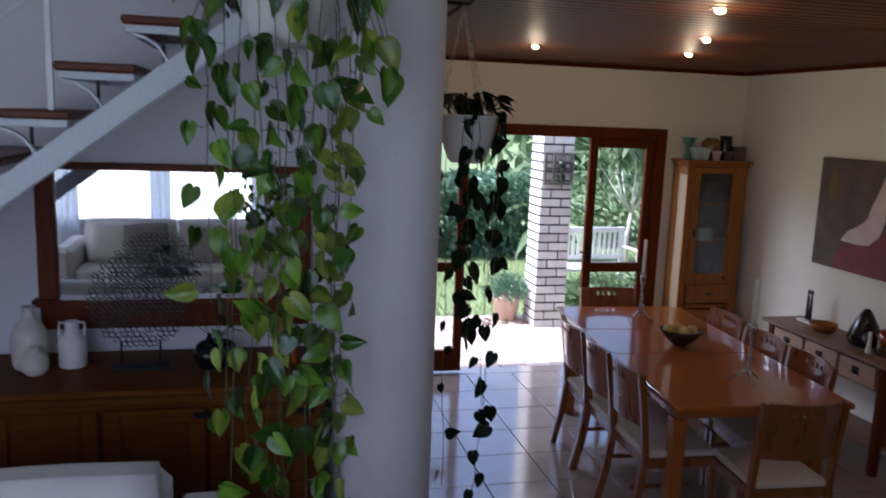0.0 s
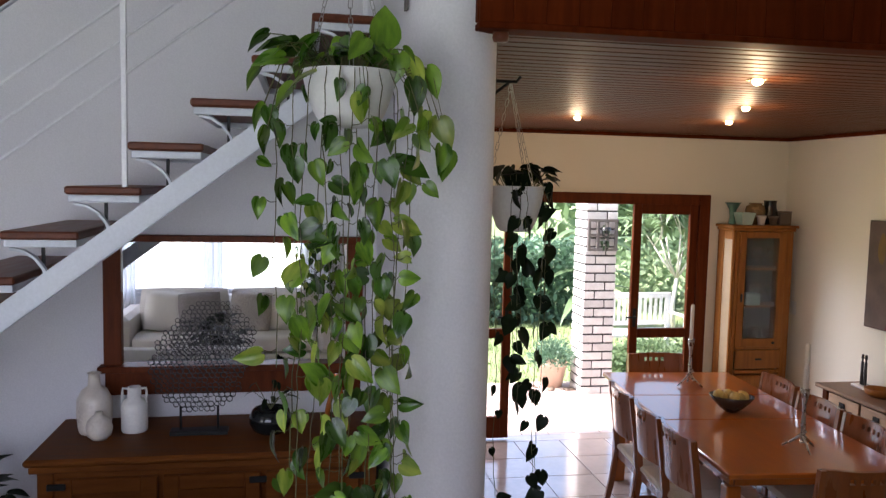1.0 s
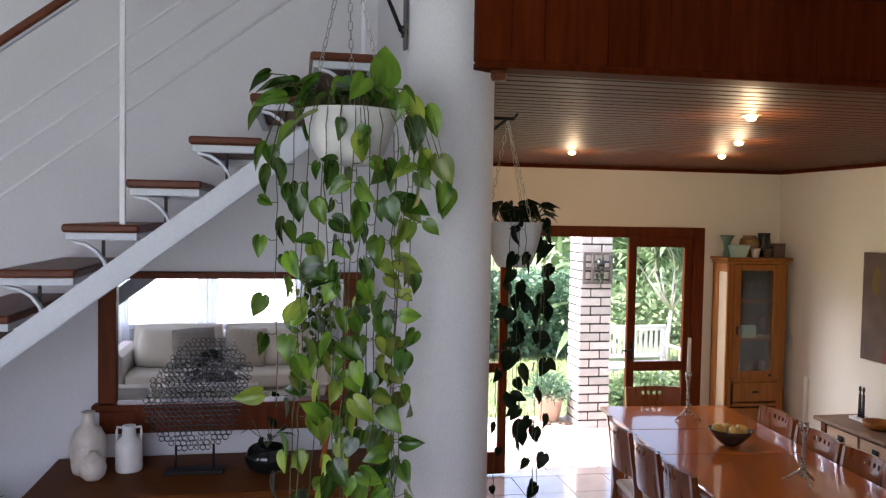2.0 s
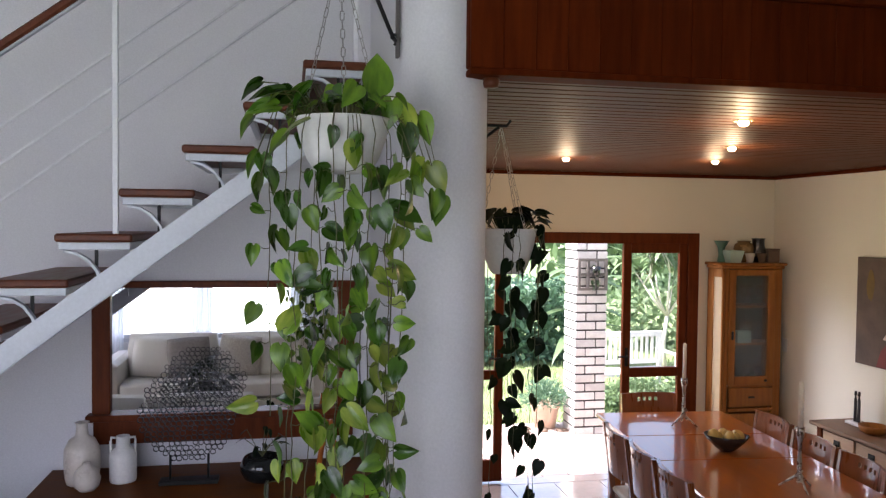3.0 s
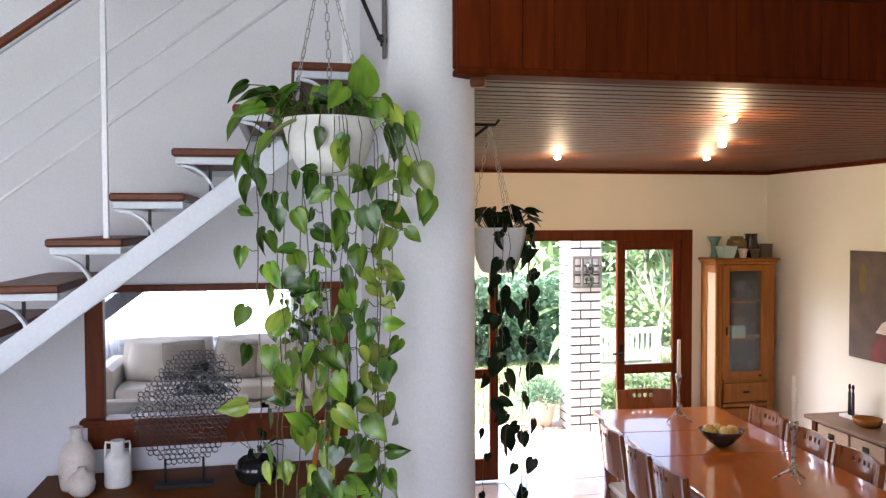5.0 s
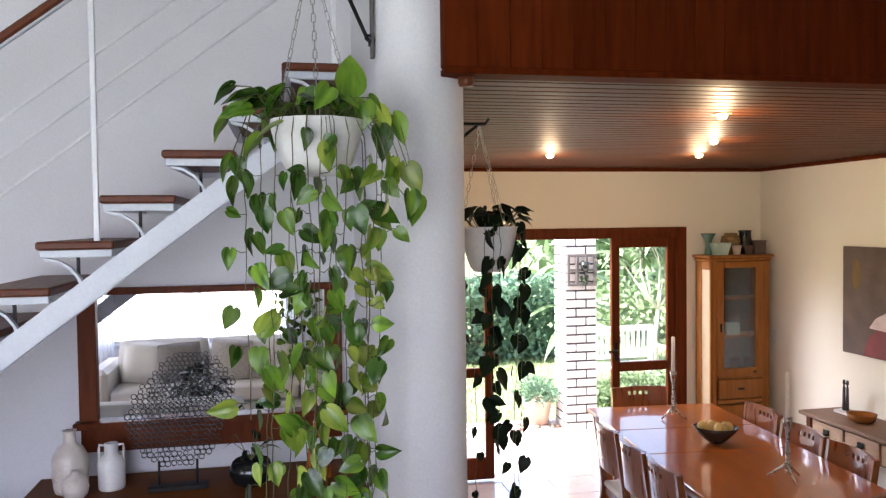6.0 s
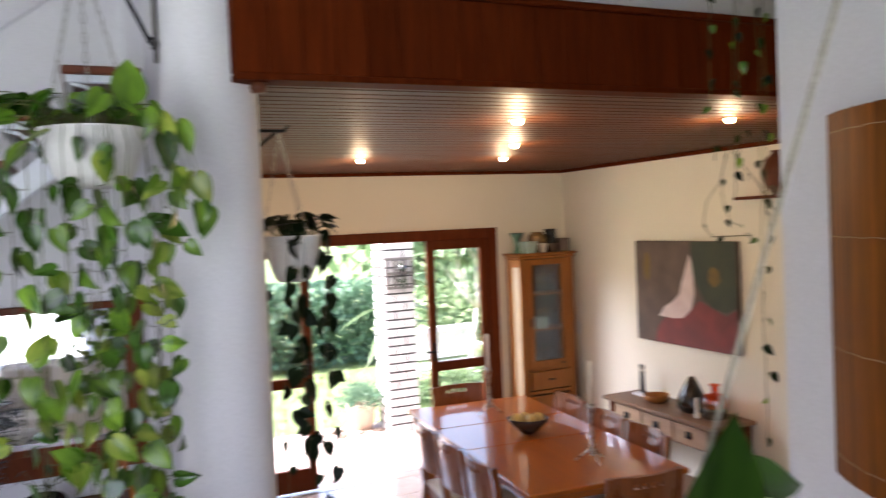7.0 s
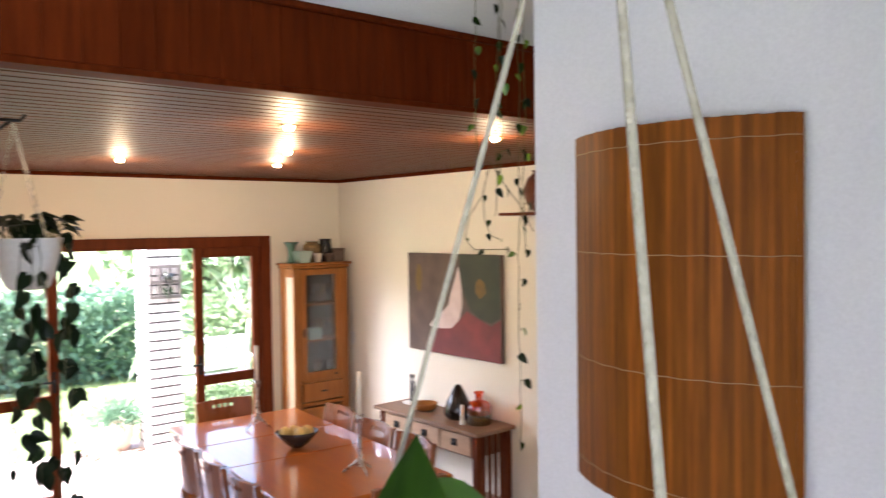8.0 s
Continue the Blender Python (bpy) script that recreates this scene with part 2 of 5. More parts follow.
def mesh_of(bm, material, smooth=False, name="mesh"):
    me = bpy.data.meshes.new(name)
    bmesh.ops.recalc_face_normals(bm, faces=bm.faces)
    bm.to_mesh(me)
    bm.free()
    me.materials.append(material)
    if smooth:
        me.polygons.foreach_set("use_smooth", [True] * len(me.polygons))
    return me


def part(name, bm, material, parent=None, label="", smooth=False):
    me = bm if isinstance(bm, bpy.types.Mesh) else mesh_of(bm, material, smooth, name)
    ob = new(name, me)
    if parent:
        ob.parent = parent
    return tagged(ob, label)


def thing(name, m, label, category, group="", kind=""):
    ob = new(name)
    ob.empty_display_size = 0.1
    ob.matrix_world = m if isinstance(m, Matrix) else pose(*m)
    return tagged(ob, label, category, group, kind)


def box(bm, c, s, bev=0.004, m=None):
    t = bmesh.new()
    bmesh.ops.create_cube(t, size=1.0)
    bmesh.ops.scale(t, vec=s, verts=t.verts)
    if bev:
        bmesh.ops.bevel(t, geom=list(t.edges), offset=min(bev, min(s) * 0.45), segments=1, affect="EDGES", profile=0.5)
    if m is not None:
        bmesh.ops.transform(t, matrix=m, verts=t.verts)
    bmesh.ops.translate(t, vec=c, verts=t.verts)
    me = bpy.data.meshes.new("box")
    t.to_mesh(me)
    t.free()
    bm.from_mesh(me)
    bpy.data.meshes.remove(me)


def span(bm, x0, x1, y0, y1, z0, z1, bev=0.004):
    return box(bm, ((x0 + x1) / 2, (y0 + y1) / 2, (z0 + z1) / 2), (x1 - x0, y1 - y0, z1 - z0), bev)


def boxed(name, x0, x1, y0, y1, z0, z1, material, parent=None, bev=0.004, label=""):
    bm = bmesh.new()
    span(bm, x0, x1, y0, y1, z0, z1, bev)
    return part(name, bm, material, parent, label)


def setting(name, x0, x1, y0, y1, z0, z1, material, label, category="wall"):
    return tagged(boxed(name, x0, x1, y0, y1, z0, z1, material, None, 0), label, category, kind="structure")


def lathe(bm, prof, n=24, c=(0, 0, 0)):
    rings = []
    for r, z in prof:
        if r < 1e-5:
            rings.append([bm.verts.new((c[0], c[1], c[2] + z))])
        else:
            rings.append([bm.verts.new((c[0] + r * math.cos(2 * math.pi * k / n), c[1] + r * math.sin(2 * math.pi * k / n), c[2] + z)) for k in range(n)])
    for a, b in zip(rings, rings[1:]):
        for k in range(n):
            q = (k + 1) % n
            if len(a) == 1 and len(b) == 1:
                continue
            if len(a) == 1:
                bm.faces.new((a[0], b[k], b[q]))
            elif len(b) == 1:
                bm.faces.new((a[k], a[q], b[0]))
            else:
                bm.faces.new((a[k], a[q], b[q], b[k]))
    return bm


def tube(bm, pts, r, n=6, taper=1.0):
    pts = [Vector(p) for p in pts]
    rings = []
    for i, p in enumerate(pts):
        d = (pts[min(i + 1, len(pts) - 1)] - pts[max(i - 1, 0)]).normalized()
        u = d.cross(Vector((0, 0, 1)) if abs(d.z) < 0.9 else Vector((0, 1, 0))).normalized()
        v = d.cross(u)
        rr = r * (1 + (taper - 1) * i / max(1, len(pts) - 1))
        rings.append([bm.verts.new(p + rr * (math.cos(2 * math.pi * k / n) * u + math.sin(2 * math.pi * k / n) * v)) for k in range(n)])
    for a, b in zip(rings, rings[1:]):
        for k in range(n):
            bm.faces.new((a[k], a[(k + 1) % n], b[(k + 1) % n], b[k]))
    bm.faces.new(rings[0])
    bm.faces.new(rings[-1])
    return bm


def turned(name, prof, material, m, label, category, n=28, group=""):
    """A vase, pot or bowl turned from a profile, as one mesh standing at m."""
    ob = part(name, lathe(bmesh.new(), prof, n), material, None, "", True)
    ob.matrix_world = m if isinstance(m, Matrix) else pose(*m)
    return tagged(ob, label, category, group)


def cushion(bm, c, s, puff=0.35):
    """A soft pillow: a rounded, swollen box, in a bmesh of its own."""
    bmesh.ops.create_cube(bm, size=1.0)
    bmesh.ops.subdivide_edges(bm, edges=list(bm.edges), cuts=6, use_grid_fill=True)
    k = min(range(3), key=lambda i: s[i])
    o = [i for i in range(3) if i != k]
    for v in bm.verts:
        a, b = 2 * v.co[o[0]], 2 * v.co[o[1]]
        f = max(0.0, (1 - a ** 4) * (1 - b ** 4)) ** 0.5
        v.co[k] *= (1 - puff) * 0.75 + (puff + 0.25 * (1 - puff)) * f
        v.co[o[0]] *= 1 - 0.05 * abs(a * b)
        v.co[o[1]] *= 1 - 0.05 * abs(a * b)
    bmesh.ops.scale(bm, vec=s, verts=bm.verts)
    bmesh.ops.translate(bm, vec=c, verts=bm.verts)


def leaf_mesh(name, material, length, width, fold, droop):
    """A heart-shaped leaf, stalk at the origin, tip along +y, folded on its midrib."""
    bm = bmesh.new()
    rows = [(-0.13, 0.34), (-0.09, 0.62), (0.03, 0.88), (0.18, 1.0), (0.34, 0.96), (0.50, 0.82), (0.66, 0.61), (0.81, 0.35), (0.92, 0.14)]
    cols = []
    for t, w in rows:
        z = -droop * t * t * length
        line = []
        for u in (-1.0, -0.55, 0.0, 0.55, 1.0):
            x = u * w * width / 2
            y = max(0.0, t) * length if u == 0 else t * length
            line.append(bm.verts.new((x, y, z + fold * abs(x) * (1.0 - 0.25 * abs(u)) + 0.02 * width * math.sin(9 * t + 3 * u) * abs(u))))
        cols.append(line)
    tip = bm.verts.new((0, length, -droop * length * 1.1))
    for a, b in zip(cols, cols[1:]):
        for i in range(4):
            bm.faces.new((a[i], a[i + 1], b[i + 1], b[i]))
    for i in range(4):
        bm.faces.new((cols[-1][i], cols[-1][i + 1], tip))
    return mesh_of(bm, material, True, name)


def scatter_leaves(name, centre, size, count, leaf, material, label, category, seed, shape="box"):
    """A mass of foliage: many small folded leaves in one mesh."""
    rg = np.random.default_rng(seed)
    p = rg.uniform(-1, 1, (count, 3))
    if shape == "ball":
        p = rg.normal(size=(count, 3))
        p = p / np.linalg.norm(p, axis=1)[:, None] * (rg.uniform(0.35, 1.0, (count, 1)) ** 0.5) * (1 + 0.25 * np.sin(p[:, :1] * 4) * np.cos(p[:, 1:2] * 5))
    else:
        p[:, 2] += 0.12 * np.sin(p[:, 0] * 9) * np.cos(p[:, 1] * 5)
        p[:, 1] *= 0.9 + 0.2 * rg.uniform(size=count)
    p = np.array(centre) + p * np.array(size) / 2
    a = rg.normal(size=(count, 3))
    a /= np.linalg.norm(a, axis=1)[:, None]
    b = np.cross(a, rg.normal(size=(count, 3)))
    b /= np.linalg.norm(b, axis=1)[:, None]
    L = leaf * rg.uniform(0.6, 1.3, (count, 1))
    v = np.stack([p - a * L, p + b * L * 0.45, p + a * L, p - b * L * 0.45], 1).reshape(-1, 3)
    me = bpy.data.meshes.new(name)
    me.from_pydata(v.tolist(), [], np.arange(count * 4).reshape(-1, 4).tolist())
    me.materials.append(material)
    ob = new(name, me)
    return tagged(ob, label, category, kind="stuff")

# ---- structure ----
CZ = 2.62
bm = bmesh.new()
span(bm, 1.25, 1.52, 7.0, 7.16, 0, 2.11, 0)
span(bm, 4.13, 4.85, 7.0, 7.16, 0, 2.11, 0)
span(bm, 1.25, 4.85, 7.0, 7.16, 2.11, 2.75, 0)
tagged(part("wall_north", bm, cream_wall), "cream plastered dining-room wall round the garden door", "wall", kind="structure")
setting("wall_east", 4.85, 5.0, 2.2, 7.16, 0, 4.7, cream_wall, "cream plastered dining-room wall behind the painting")
setting("wall_stair", -3.2, 1.09, 5.06, 5.2, 0, 4.7, white_wall, "white plastered wall behind the staircase")
setting("wall_divider", 1.09, 1.25, 3.25, 7.16, 0, 4.7, white_wall, "white plastered wall between stairs and dining room")
setting("wall_living_east", 2.77, 2.97, -0.4, 2.51, 0, 4.7, white_wall, "white plastered wall with the bamboo panel")
setting("wall_dining_south", 2.97, 5.0, 2.05, 2.2, 0, 4.7, cream_wall, "plain cream wall closing the dining room")
bm = bmesh.new()
span(bm, -3.35, -3.2, -0.4, 0.25, 0, 4.7, 0)
span(bm, -3.35, -3.2, 2.05, 5.2, 0, 4.7, 0)
span(bm, -3.35, -3.2, 0.25, 2.05, 0, 0.85, 0)
span(bm, -3.35, -3.2, 0.25, 2.05, 2.65, 4.7, 0)
tagged(part("wall_living_west", bm, white_wall), "white living-room wall round the assumed side window", "wall", kind="structure")
bm = bmesh.new()
span(bm, -3.2, -2.36, -0.4, -0.3, 0, 4.7, 0)
span(bm, 0.78, 2.77, -0.4, -0.3, 0, 4.7, 0)
span(bm, -2.36, 0.78, -0.4, -0.3, 0, 0.8, 0)
span(bm, -2.36, 0.78, -0.4, -0.3, 2.8, 4.7, 0)
tagged(part("wall_south", bm, white_wall), "white living-room wall round the tall window", "wall", kind="structure")
setting("wall_above_beam", 1.25, 5.0, 3.10, 3.24, 2.92, 4.7, white_wall, "white plastered upper wall over the wooden beam")
setting("ceiling_living", -3.35, 5.0, -0.4, 5.2, 4.7, 4.85, white_wall, "plain white ceiling of the living room", "ceiling")
setting("floor", -3.35, 5.0, -0.4, 7.16, -0.2, -0.012, grout, "floor slab with dark grout under the tiles", "floor")
setting("floor_living", -3.2, 1.25, -0.3, 5.06, -0.011, 0.0, slab_mat, "brown tiled living-room floor", "floor")
setting("floor_living_east", 1.25, 2.77, -0.3, 2.2, -0.011, 0.0, slab_mat, "brown tiled floor behind the sofa end", "floor")

# dining ceiling of narrow grooved boards in one mesh
bm = bmesh.new()
y = 3.06
while y < 7.0:
    span(bm, 1.25, 4.85, y, min(7.0, y + 0.073), CZ, CZ + 0.02, 0.004)
    y += 0.083
span(bm, 1.25, 4.85, 3.06, 7.0, CZ + 0.012, CZ + 0.05, 0)
tagged(part("ceiling", bm, board_wood), "narrow varnished wooden ceiling boards over the dining room", "ceiling", kind="structure")
for nm, a in (("trim_north", (1.25, 4.85, 6.975, 7.0)), ("trim_east", (4.825, 4.85, 3.06, 6.975))):
    tagged(boxed(nm, *a, CZ - 0.032, CZ - 0.002, dark_wood), "dark wooden moulding under the ceiling boards", "trim", kind="structure")

# beam faced with upright planks
beam = thing("wooden_beam", (1.19, 3.0, 2.63), "dark red-brown beam clad in upright wooden planks", "beam", kind="structure")
boxed("core", 0.05, 3.66, 0.022, 0.098, 0.012, 0.26, dark_wood, beam, 0)
boxed("bottom_rail", 0, 3.66, 0.0, 0.098, -0.012, 0.008, dark_wood, beam, 0.003)
boxed("top_moulding", -0.01, 3.66, -0.022, 0.098, 0.264, 0.288, dark_wood, beam, 0.005)
boxed("end_board", 0.0, 0.02, 0.024, 0.098, 0.012, 0.26, dark_wood, beam)
bm = bmesh.new()
span(bm, -0.0502, 0.0502, 0.0, 0.02, 0.008, 0.264, 0.0018)
plank = mesh_of(bm, dark_wood, False, "plank")
for k in range(36):
    part("plank", plank, None, beam).location = (0.051 + k * 0.1015, 0.0, 0)
tube_bm = lathe(bmesh.new(), [(0, 0), (0.022, 0.002), (0.026, 0.015), (0.024, 0.03), (0, 0.032)], 14)
knob = part("corner_cap", tube_bm, tread_wood, beam, "", True)
knob.location = (0.075, 0.045, -0.045)

col = part("round_column", lathe(bmesh.new(), [(0, 0), (0.142, 0), (0.142, 4.7), (0, 4.7)], 64), white_wall, None, "", True)
col.location = (1.145, 3.2, 0)
for p in col.data.polygons:
    p.use_smooth = abs(p.normal.z) < 0.5
tagged(col, "smooth white plastered round column", "column", kind="structure")

# garden door
door = thing("door_1", (0, 7.0, 0), "dark red wooden sliding garden door standing open", "door", kind="structure")
for nm, a in (("frame_side", (1.52, 1.61, 0.0, 2.112)), ("frame_side", (4.03, 4.13, 0.0, 2.112)), ("frame_head", (1.61, 4.03, 2.02, 2.112))):
    boxed(nm, a[0], a[1], -0.02, 0.12, a[2], a[3], frame_wood, door)
boxed("threshold", 1.61, 4.03, 0.0, 0.16, -0.02, 0.002, tile_mat, door, 0.002)


def door_leaf(x0, x1, y0, handle_x):
    leaf = thing("leaf", (0, 0, 0), "", "")
    leaf.parent = door
    y1 = y0 + 0.04
    w = 0.072
    boxed("stile", x0, x0 + w, y0, y1, 0.018, 2.02, frame_wood, leaf)
    boxed("stile", x1 - w, x1, y0, y1, 0.018, 2.02, frame_wood, leaf)
    for z0, z1 in ((0.018, 0.20), (0.875, 0.955), (1.94, 2.022)):
        boxed("rail", x0 + w, x1 - w, y0, y1, z0, z1, frame_wood, leaf)
    for z0, z1 in ((0.20, 0.875), (0.955, 1.94)):
        g = boxed("pane", x0 + w, x1 - w, y0 + 0.016, y0 + 0.022, z0, z1, clear_glass, leaf, 0)
        g.visible_shadow = False
    bm = bmesh.new()
    box(bm, (handle_x, y0 - 0.004, 1.05), (0.03, 0.008, 0.16), 0.003)
    tube(bm, [(handle_x, y0 - 0.006, 1.06), (handle_x, y0 - 0.045, 1.06), (handle_x - 0.09, y0 - 0.045, 1.06)], 0.008)
    part("handle", bm, iron, leaf)


door_leaf(3.445, 4.03, 0.0, 3.48)
door_leaf(1.66, 2.41, 0.05, 2.37)

# living-room window with curtains
win = thing("window_1", (0, -0.35, 0), "wide white-framed living-room window with bright daylight", "window", kind="structure")
for x in (-2.36, -1.36, -0.36, 0.73):
    boxed("window_frame", x, x + 0.05, -0.03, 0.03, 0.80, 2.80, white_paint, win)
for z in (0.80, 2.75):
    for x0, x1 in ((-2.31, -1.36), (-1.31, -0.36), (-0.31, 0.73)):
        boxed("window_frame", x0, x1, -0.028, 0.028, z, z + 0.05, white_paint, win)
boxed("window_sill", -2.42, 0.84, 0.05, 0.09, 0.76, 0.80, white_paint, win)


# assumed window, out of view, to let in light from the left
win2 = thing("window_2", (-3.28, 0, 0), "assumed side window, out of view, white-framed behind a sheer curtain", "window", kind="structure")
for y in (0.25, 1.125, 2.0):
    boxed("window_frame", -0.03, 0.03, y, y + 0.05, 0.85, 2.65, white_paint, win2)
for z in (0.85, 2.60):
    for y0, y1 in ((0.30, 1.125), (1.175, 2.0)):
        boxed("window_frame", -0.028, 0.028, y0, y1, z, z + 0.05, white_paint, win2)


def curtain(x0, x1, y):
    me = bpy.data.meshes.new("curtain")
    n, v, f = 90, [], []
    for k in range(n + 1):
        x = x0 + (x1 - x0) * k / n
        d = 0.022 * math.sin((x - x0) * 75) + 0.009 * math.sin((x - x0) * 190)
        v += [(x, y + d, 0.03), (x, y + d * 0.8, 2.95)]
    for k in range(n):
        f.append((2 * k, 2 * k + 2, 2 * k + 3, 2 * k + 1))
    me.from_pydata(v, [], f)
    me.materials.append(curtain_mat)
    me.polygons.foreach_set("use_smooth", [True] * len(f))
    return tagged(new("curtain", me), "sheer white curtain hanging beside the window", "curtain", "window curtains")


for x0, x1 in ((-2.5, -2.1), (-1.44, -1.22), (-0.46, -0.24), (0.66, 1.25)):
    curtain(x0, x1, -0.17)
# sheer curtain over the assumed side window
side_curtain = curtain(-1.05, 1.05, 0)
side_curtain.matrix_world = pose(-3.1, 1.15, 0, 0, 0, 90)

# ---- staircase ----
SX, SZ, RUN, RISE = -0.274, 2.114, 0.247, 0.187
stair = thing("staircase", (0, 0, 0), "open staircase with red wooden treads on a white steel stringer", "staircase")
slope = RISE / RUN
for k in range(-9, 5):
    x, z = SX + k * RUN, SZ + k * RISE
    if z < 0.1:
        continue
    tr = boxed("tread", x, x + 0.30, 4.12, 5.055, z - 0.034, z, tread_wood, stair, 0.008)
    for y0, y1 in ((4.135, 4.165), (5.02, 5.05)):
        boxed("support_bar", x + 0.012, x + 0.29, y0, y1, z - 0.066, z - 0.035, white_paint, tr, 0.003)
    for a0 in (0.012, 0.262):
        boxed("support_bar", x + a0, x + a0 + 0.028, 4.1655, 5.0195, z - 0.064, z - 0.035, white_paint, tr, 0.003)
    bm = bmesh.new()
    pts = [(x + 0.035 + 0.145 * math.sin(a), 4.145, z - 0.072 - 0.16 * (1 - math.cos(a))) for a in (0, 0.35, 0.7, 1.05, 1.4, 1.57)]
    for p, q in zip(pts, pts[1:]):
        c = [(u + w) / 2 for u, w in zip(p, q)]
        ang = math.degrees(math.atan2(q[2] - p[2], q[0] - p[0]))
        box(bm, c, (math.dist(p, q) + 0.004, 0.03, 0.012), 0.001, pose(0, 0, 0, 0, -ang, 0))
    part("bracket", bm, white_paint, tr)
    boxed("stay", x + 0.145, x + 0.157, 4.165, 4.18, z - 0.18, z - 0.066, iron, tr, 0.001)
bm = bmesh.new()
x0, x1 = -2.7, 0.9
vs = []
for xx, yy in ((x0, 4.045), (x1, 4.045), (x1, 4.115), (x0, 4.115)):
    zt = 1.84 + slope * (xx + 0.236)
    vs.append((bm.verts.new((xx, yy, zt - 0.115)), bm.verts.new((xx, yy, zt))))
for k in range(4):
    a, b = vs[k], vs[(k + 1) % 4]
    bm.faces.new((a[0], b[0], b[1], a[1]))
bm.faces.new([v[0] for v in vs])
bm.faces.new([v[1] for v in vs])
bmesh.ops.bevel(bm, geom=list(bm.edges), offset=0.006, segments=2, affect="EDGES")
part("stringer", bm, white_paint, stair)
ang = math.degrees(math.atan(slope))
for xc, nm, dz, size, mt in ((-0.9, "handrail", 3.184, (3.4, 0.05, 0.035), tread_wood), (-0.9, "handrail_plate", 3.157, (3.4, 0.03, 0.012), white_paint)):
    bm = bmesh.new()
    box(bm, (xc, 4.15, dz + slope * (xc + 0.043)), size, 0.008, pose(0, 0, 0, 0, -ang, 0))
    part(nm, bm, mt, stair)
for dz in (2.869, 2.719, 2.572):
    part("rail_bar", tube(bmesh.new(), [(-2.3, 4.15, dz + slope * (-2.257)), (0.95, 4.15, dz + slope * 0.993)], 0.0068, 8), rail_paint, stair, "", True)
for px_ in (-1.04, -0.043, 0.94):
    kz = SZ + math.floor((px_ - SX) / RUN) * RISE
    boxed("post", px_ - 0.011, px_ + 0.011, 4.139, 4.161, kz, 3.15 + slope * (px_ + 0.043), rail_paint, stair, 0.002)

# ---- mirror ----
mir = thing("wall_mirror", (-0.335, 5.06, 0.925), "large mirror in a dark wooden frame with a ledge", "mirror")
boxed("frame_side", -0.005, 0.085, -0.05, -0.003, 0.24, 0.895, frame_wood, mir)
boxed("frame_side", 1.255, 1.345, -0.05, -0.003, 0.24, 0.895, frame_wood, mir)
boxed("frame_head", -0.03, 1.37, -0.06, -0.003, 0.895, 0.93, frame_wood, mir)
boxed("ledge", -0.03, 1.37, -0.085, -0.003, 0.205, 0.24, frame_wood, mir)
boxed("apron", 0.0, 1.34, -0.045, -0.003, 0.08, 0.205, frame_wood, mir)
boxed("mirror_glass", 0.085, 1.255, -0.022, -0.012, 0.24, 0.895, mirror_mat, mir, 0)

# ---- sideboard ----
SBX, SBY, SBH = -0.525, 4.42, 0.88
sb = thing("sideboard", (SBX, SBY, 0), "brown oak sideboard with panelled doors and iron latches", "sideboard")
bm = bmesh.new()
span(bm, -0.02, 1.62, -0.03, 0.62, SBH - 0.035, SBH, 0.012)
part("worktop", bm, board_oak, sb)
boxed("cornice", 0.0, 1.60, -0.012, 0.61, SBH - 0.07, SBH - 0.036, board_oak, sb, 0.006)
boxed("body", 0.03, 1.57, 0.02, 0.60, 0.10, SBH - 0.071, board_oak, sb)
for lx in (0.03, 1.50):
    for ly in (0.01, 0.53):
        boxed("leg", lx, lx + 0.07, ly, ly + 0.07, 0.0, SBH - 0.072, board_oak, sb)
for k in range(3):
    a = 0.115 + k * 0.465
    d = boxed("door", a, a + 0.44, 0.004, 0.019, 0.14, SBH - 0.10, board_oak, sb, 0.003)
    for u in ((a, a + 0.07, 0.14, SBH - 0.10), (a + 0.37, a + 0.44, 0.14, SBH - 0.10), (a + 0.07, a + 0.37, 0.14, 0.22), (a + 0.07, a + 0.37, SBH - 0.17, SBH - 0.10)):
        boxed("door_frame", u[0], u[1], -0.012, 0.003, u[2], u[3], board_oak, d, 0.004)
    hx = a + 0.005 if k == 0 else a + 0.43
    boxed("latch", hx - 0.04, hx + 0.04, -0.026, -0.0125, 0.735, 0.765, iron, d, 0.004, "black iron latch")

TOP = SBH
turned("bottle_vase", [(0, 0), (0.07, 0), (0.078, 0.02), (0.085, 0.10), (0.082, 0.17), (0.06, 0.215), (0.03, 0.235), (0.026, 0.29), (0.034, 0.30), (0.024, 0.298), (0.02, 0.24), (0, 0.23)], cream_ceramic, (-0.335, 4.80, TOP), "cream glazed bottle vase on the sideboard", "vase")
turned("round_vase", [(0, 0), (0.035, 0), (0.055, 0.02), (0.063, 0.055), (0.052, 0.095), (0.02, 0.12), (0.018, 0.135), (0.012, 0.134), (0, 0.12)], cream_ceramic, (-0.285, 4.68, TOP), "small round cream vase on the sideboard", "vase")
jug = thing("handled_vase", (-0.145, 4.80, TOP), "white ceramic vase with two square handles", "vase")
part("body", lathe(bmesh.new(), [(0, 0), (0.06, 0), (0.064, 0.01), (0.064, 0.13), (0.055, 0.155), (0.033, 0.17), (0.032, 0.225), (0.028, 0.226), (0.026, 0.17), (0, 0.15)], 26), white_ceramic, jug, "", True)
for sgn in (-1, 1):
    part("handle", tube(bmesh.new(), [(sgn * 0.03, 0, 0.215), (sgn * 0.056, 0, 0.218), (sgn * 0.058, 0, 0.20), (sgn * 0.058, 0, 0.14)], 0.006, 8), white_ceramic, jug, "", True)

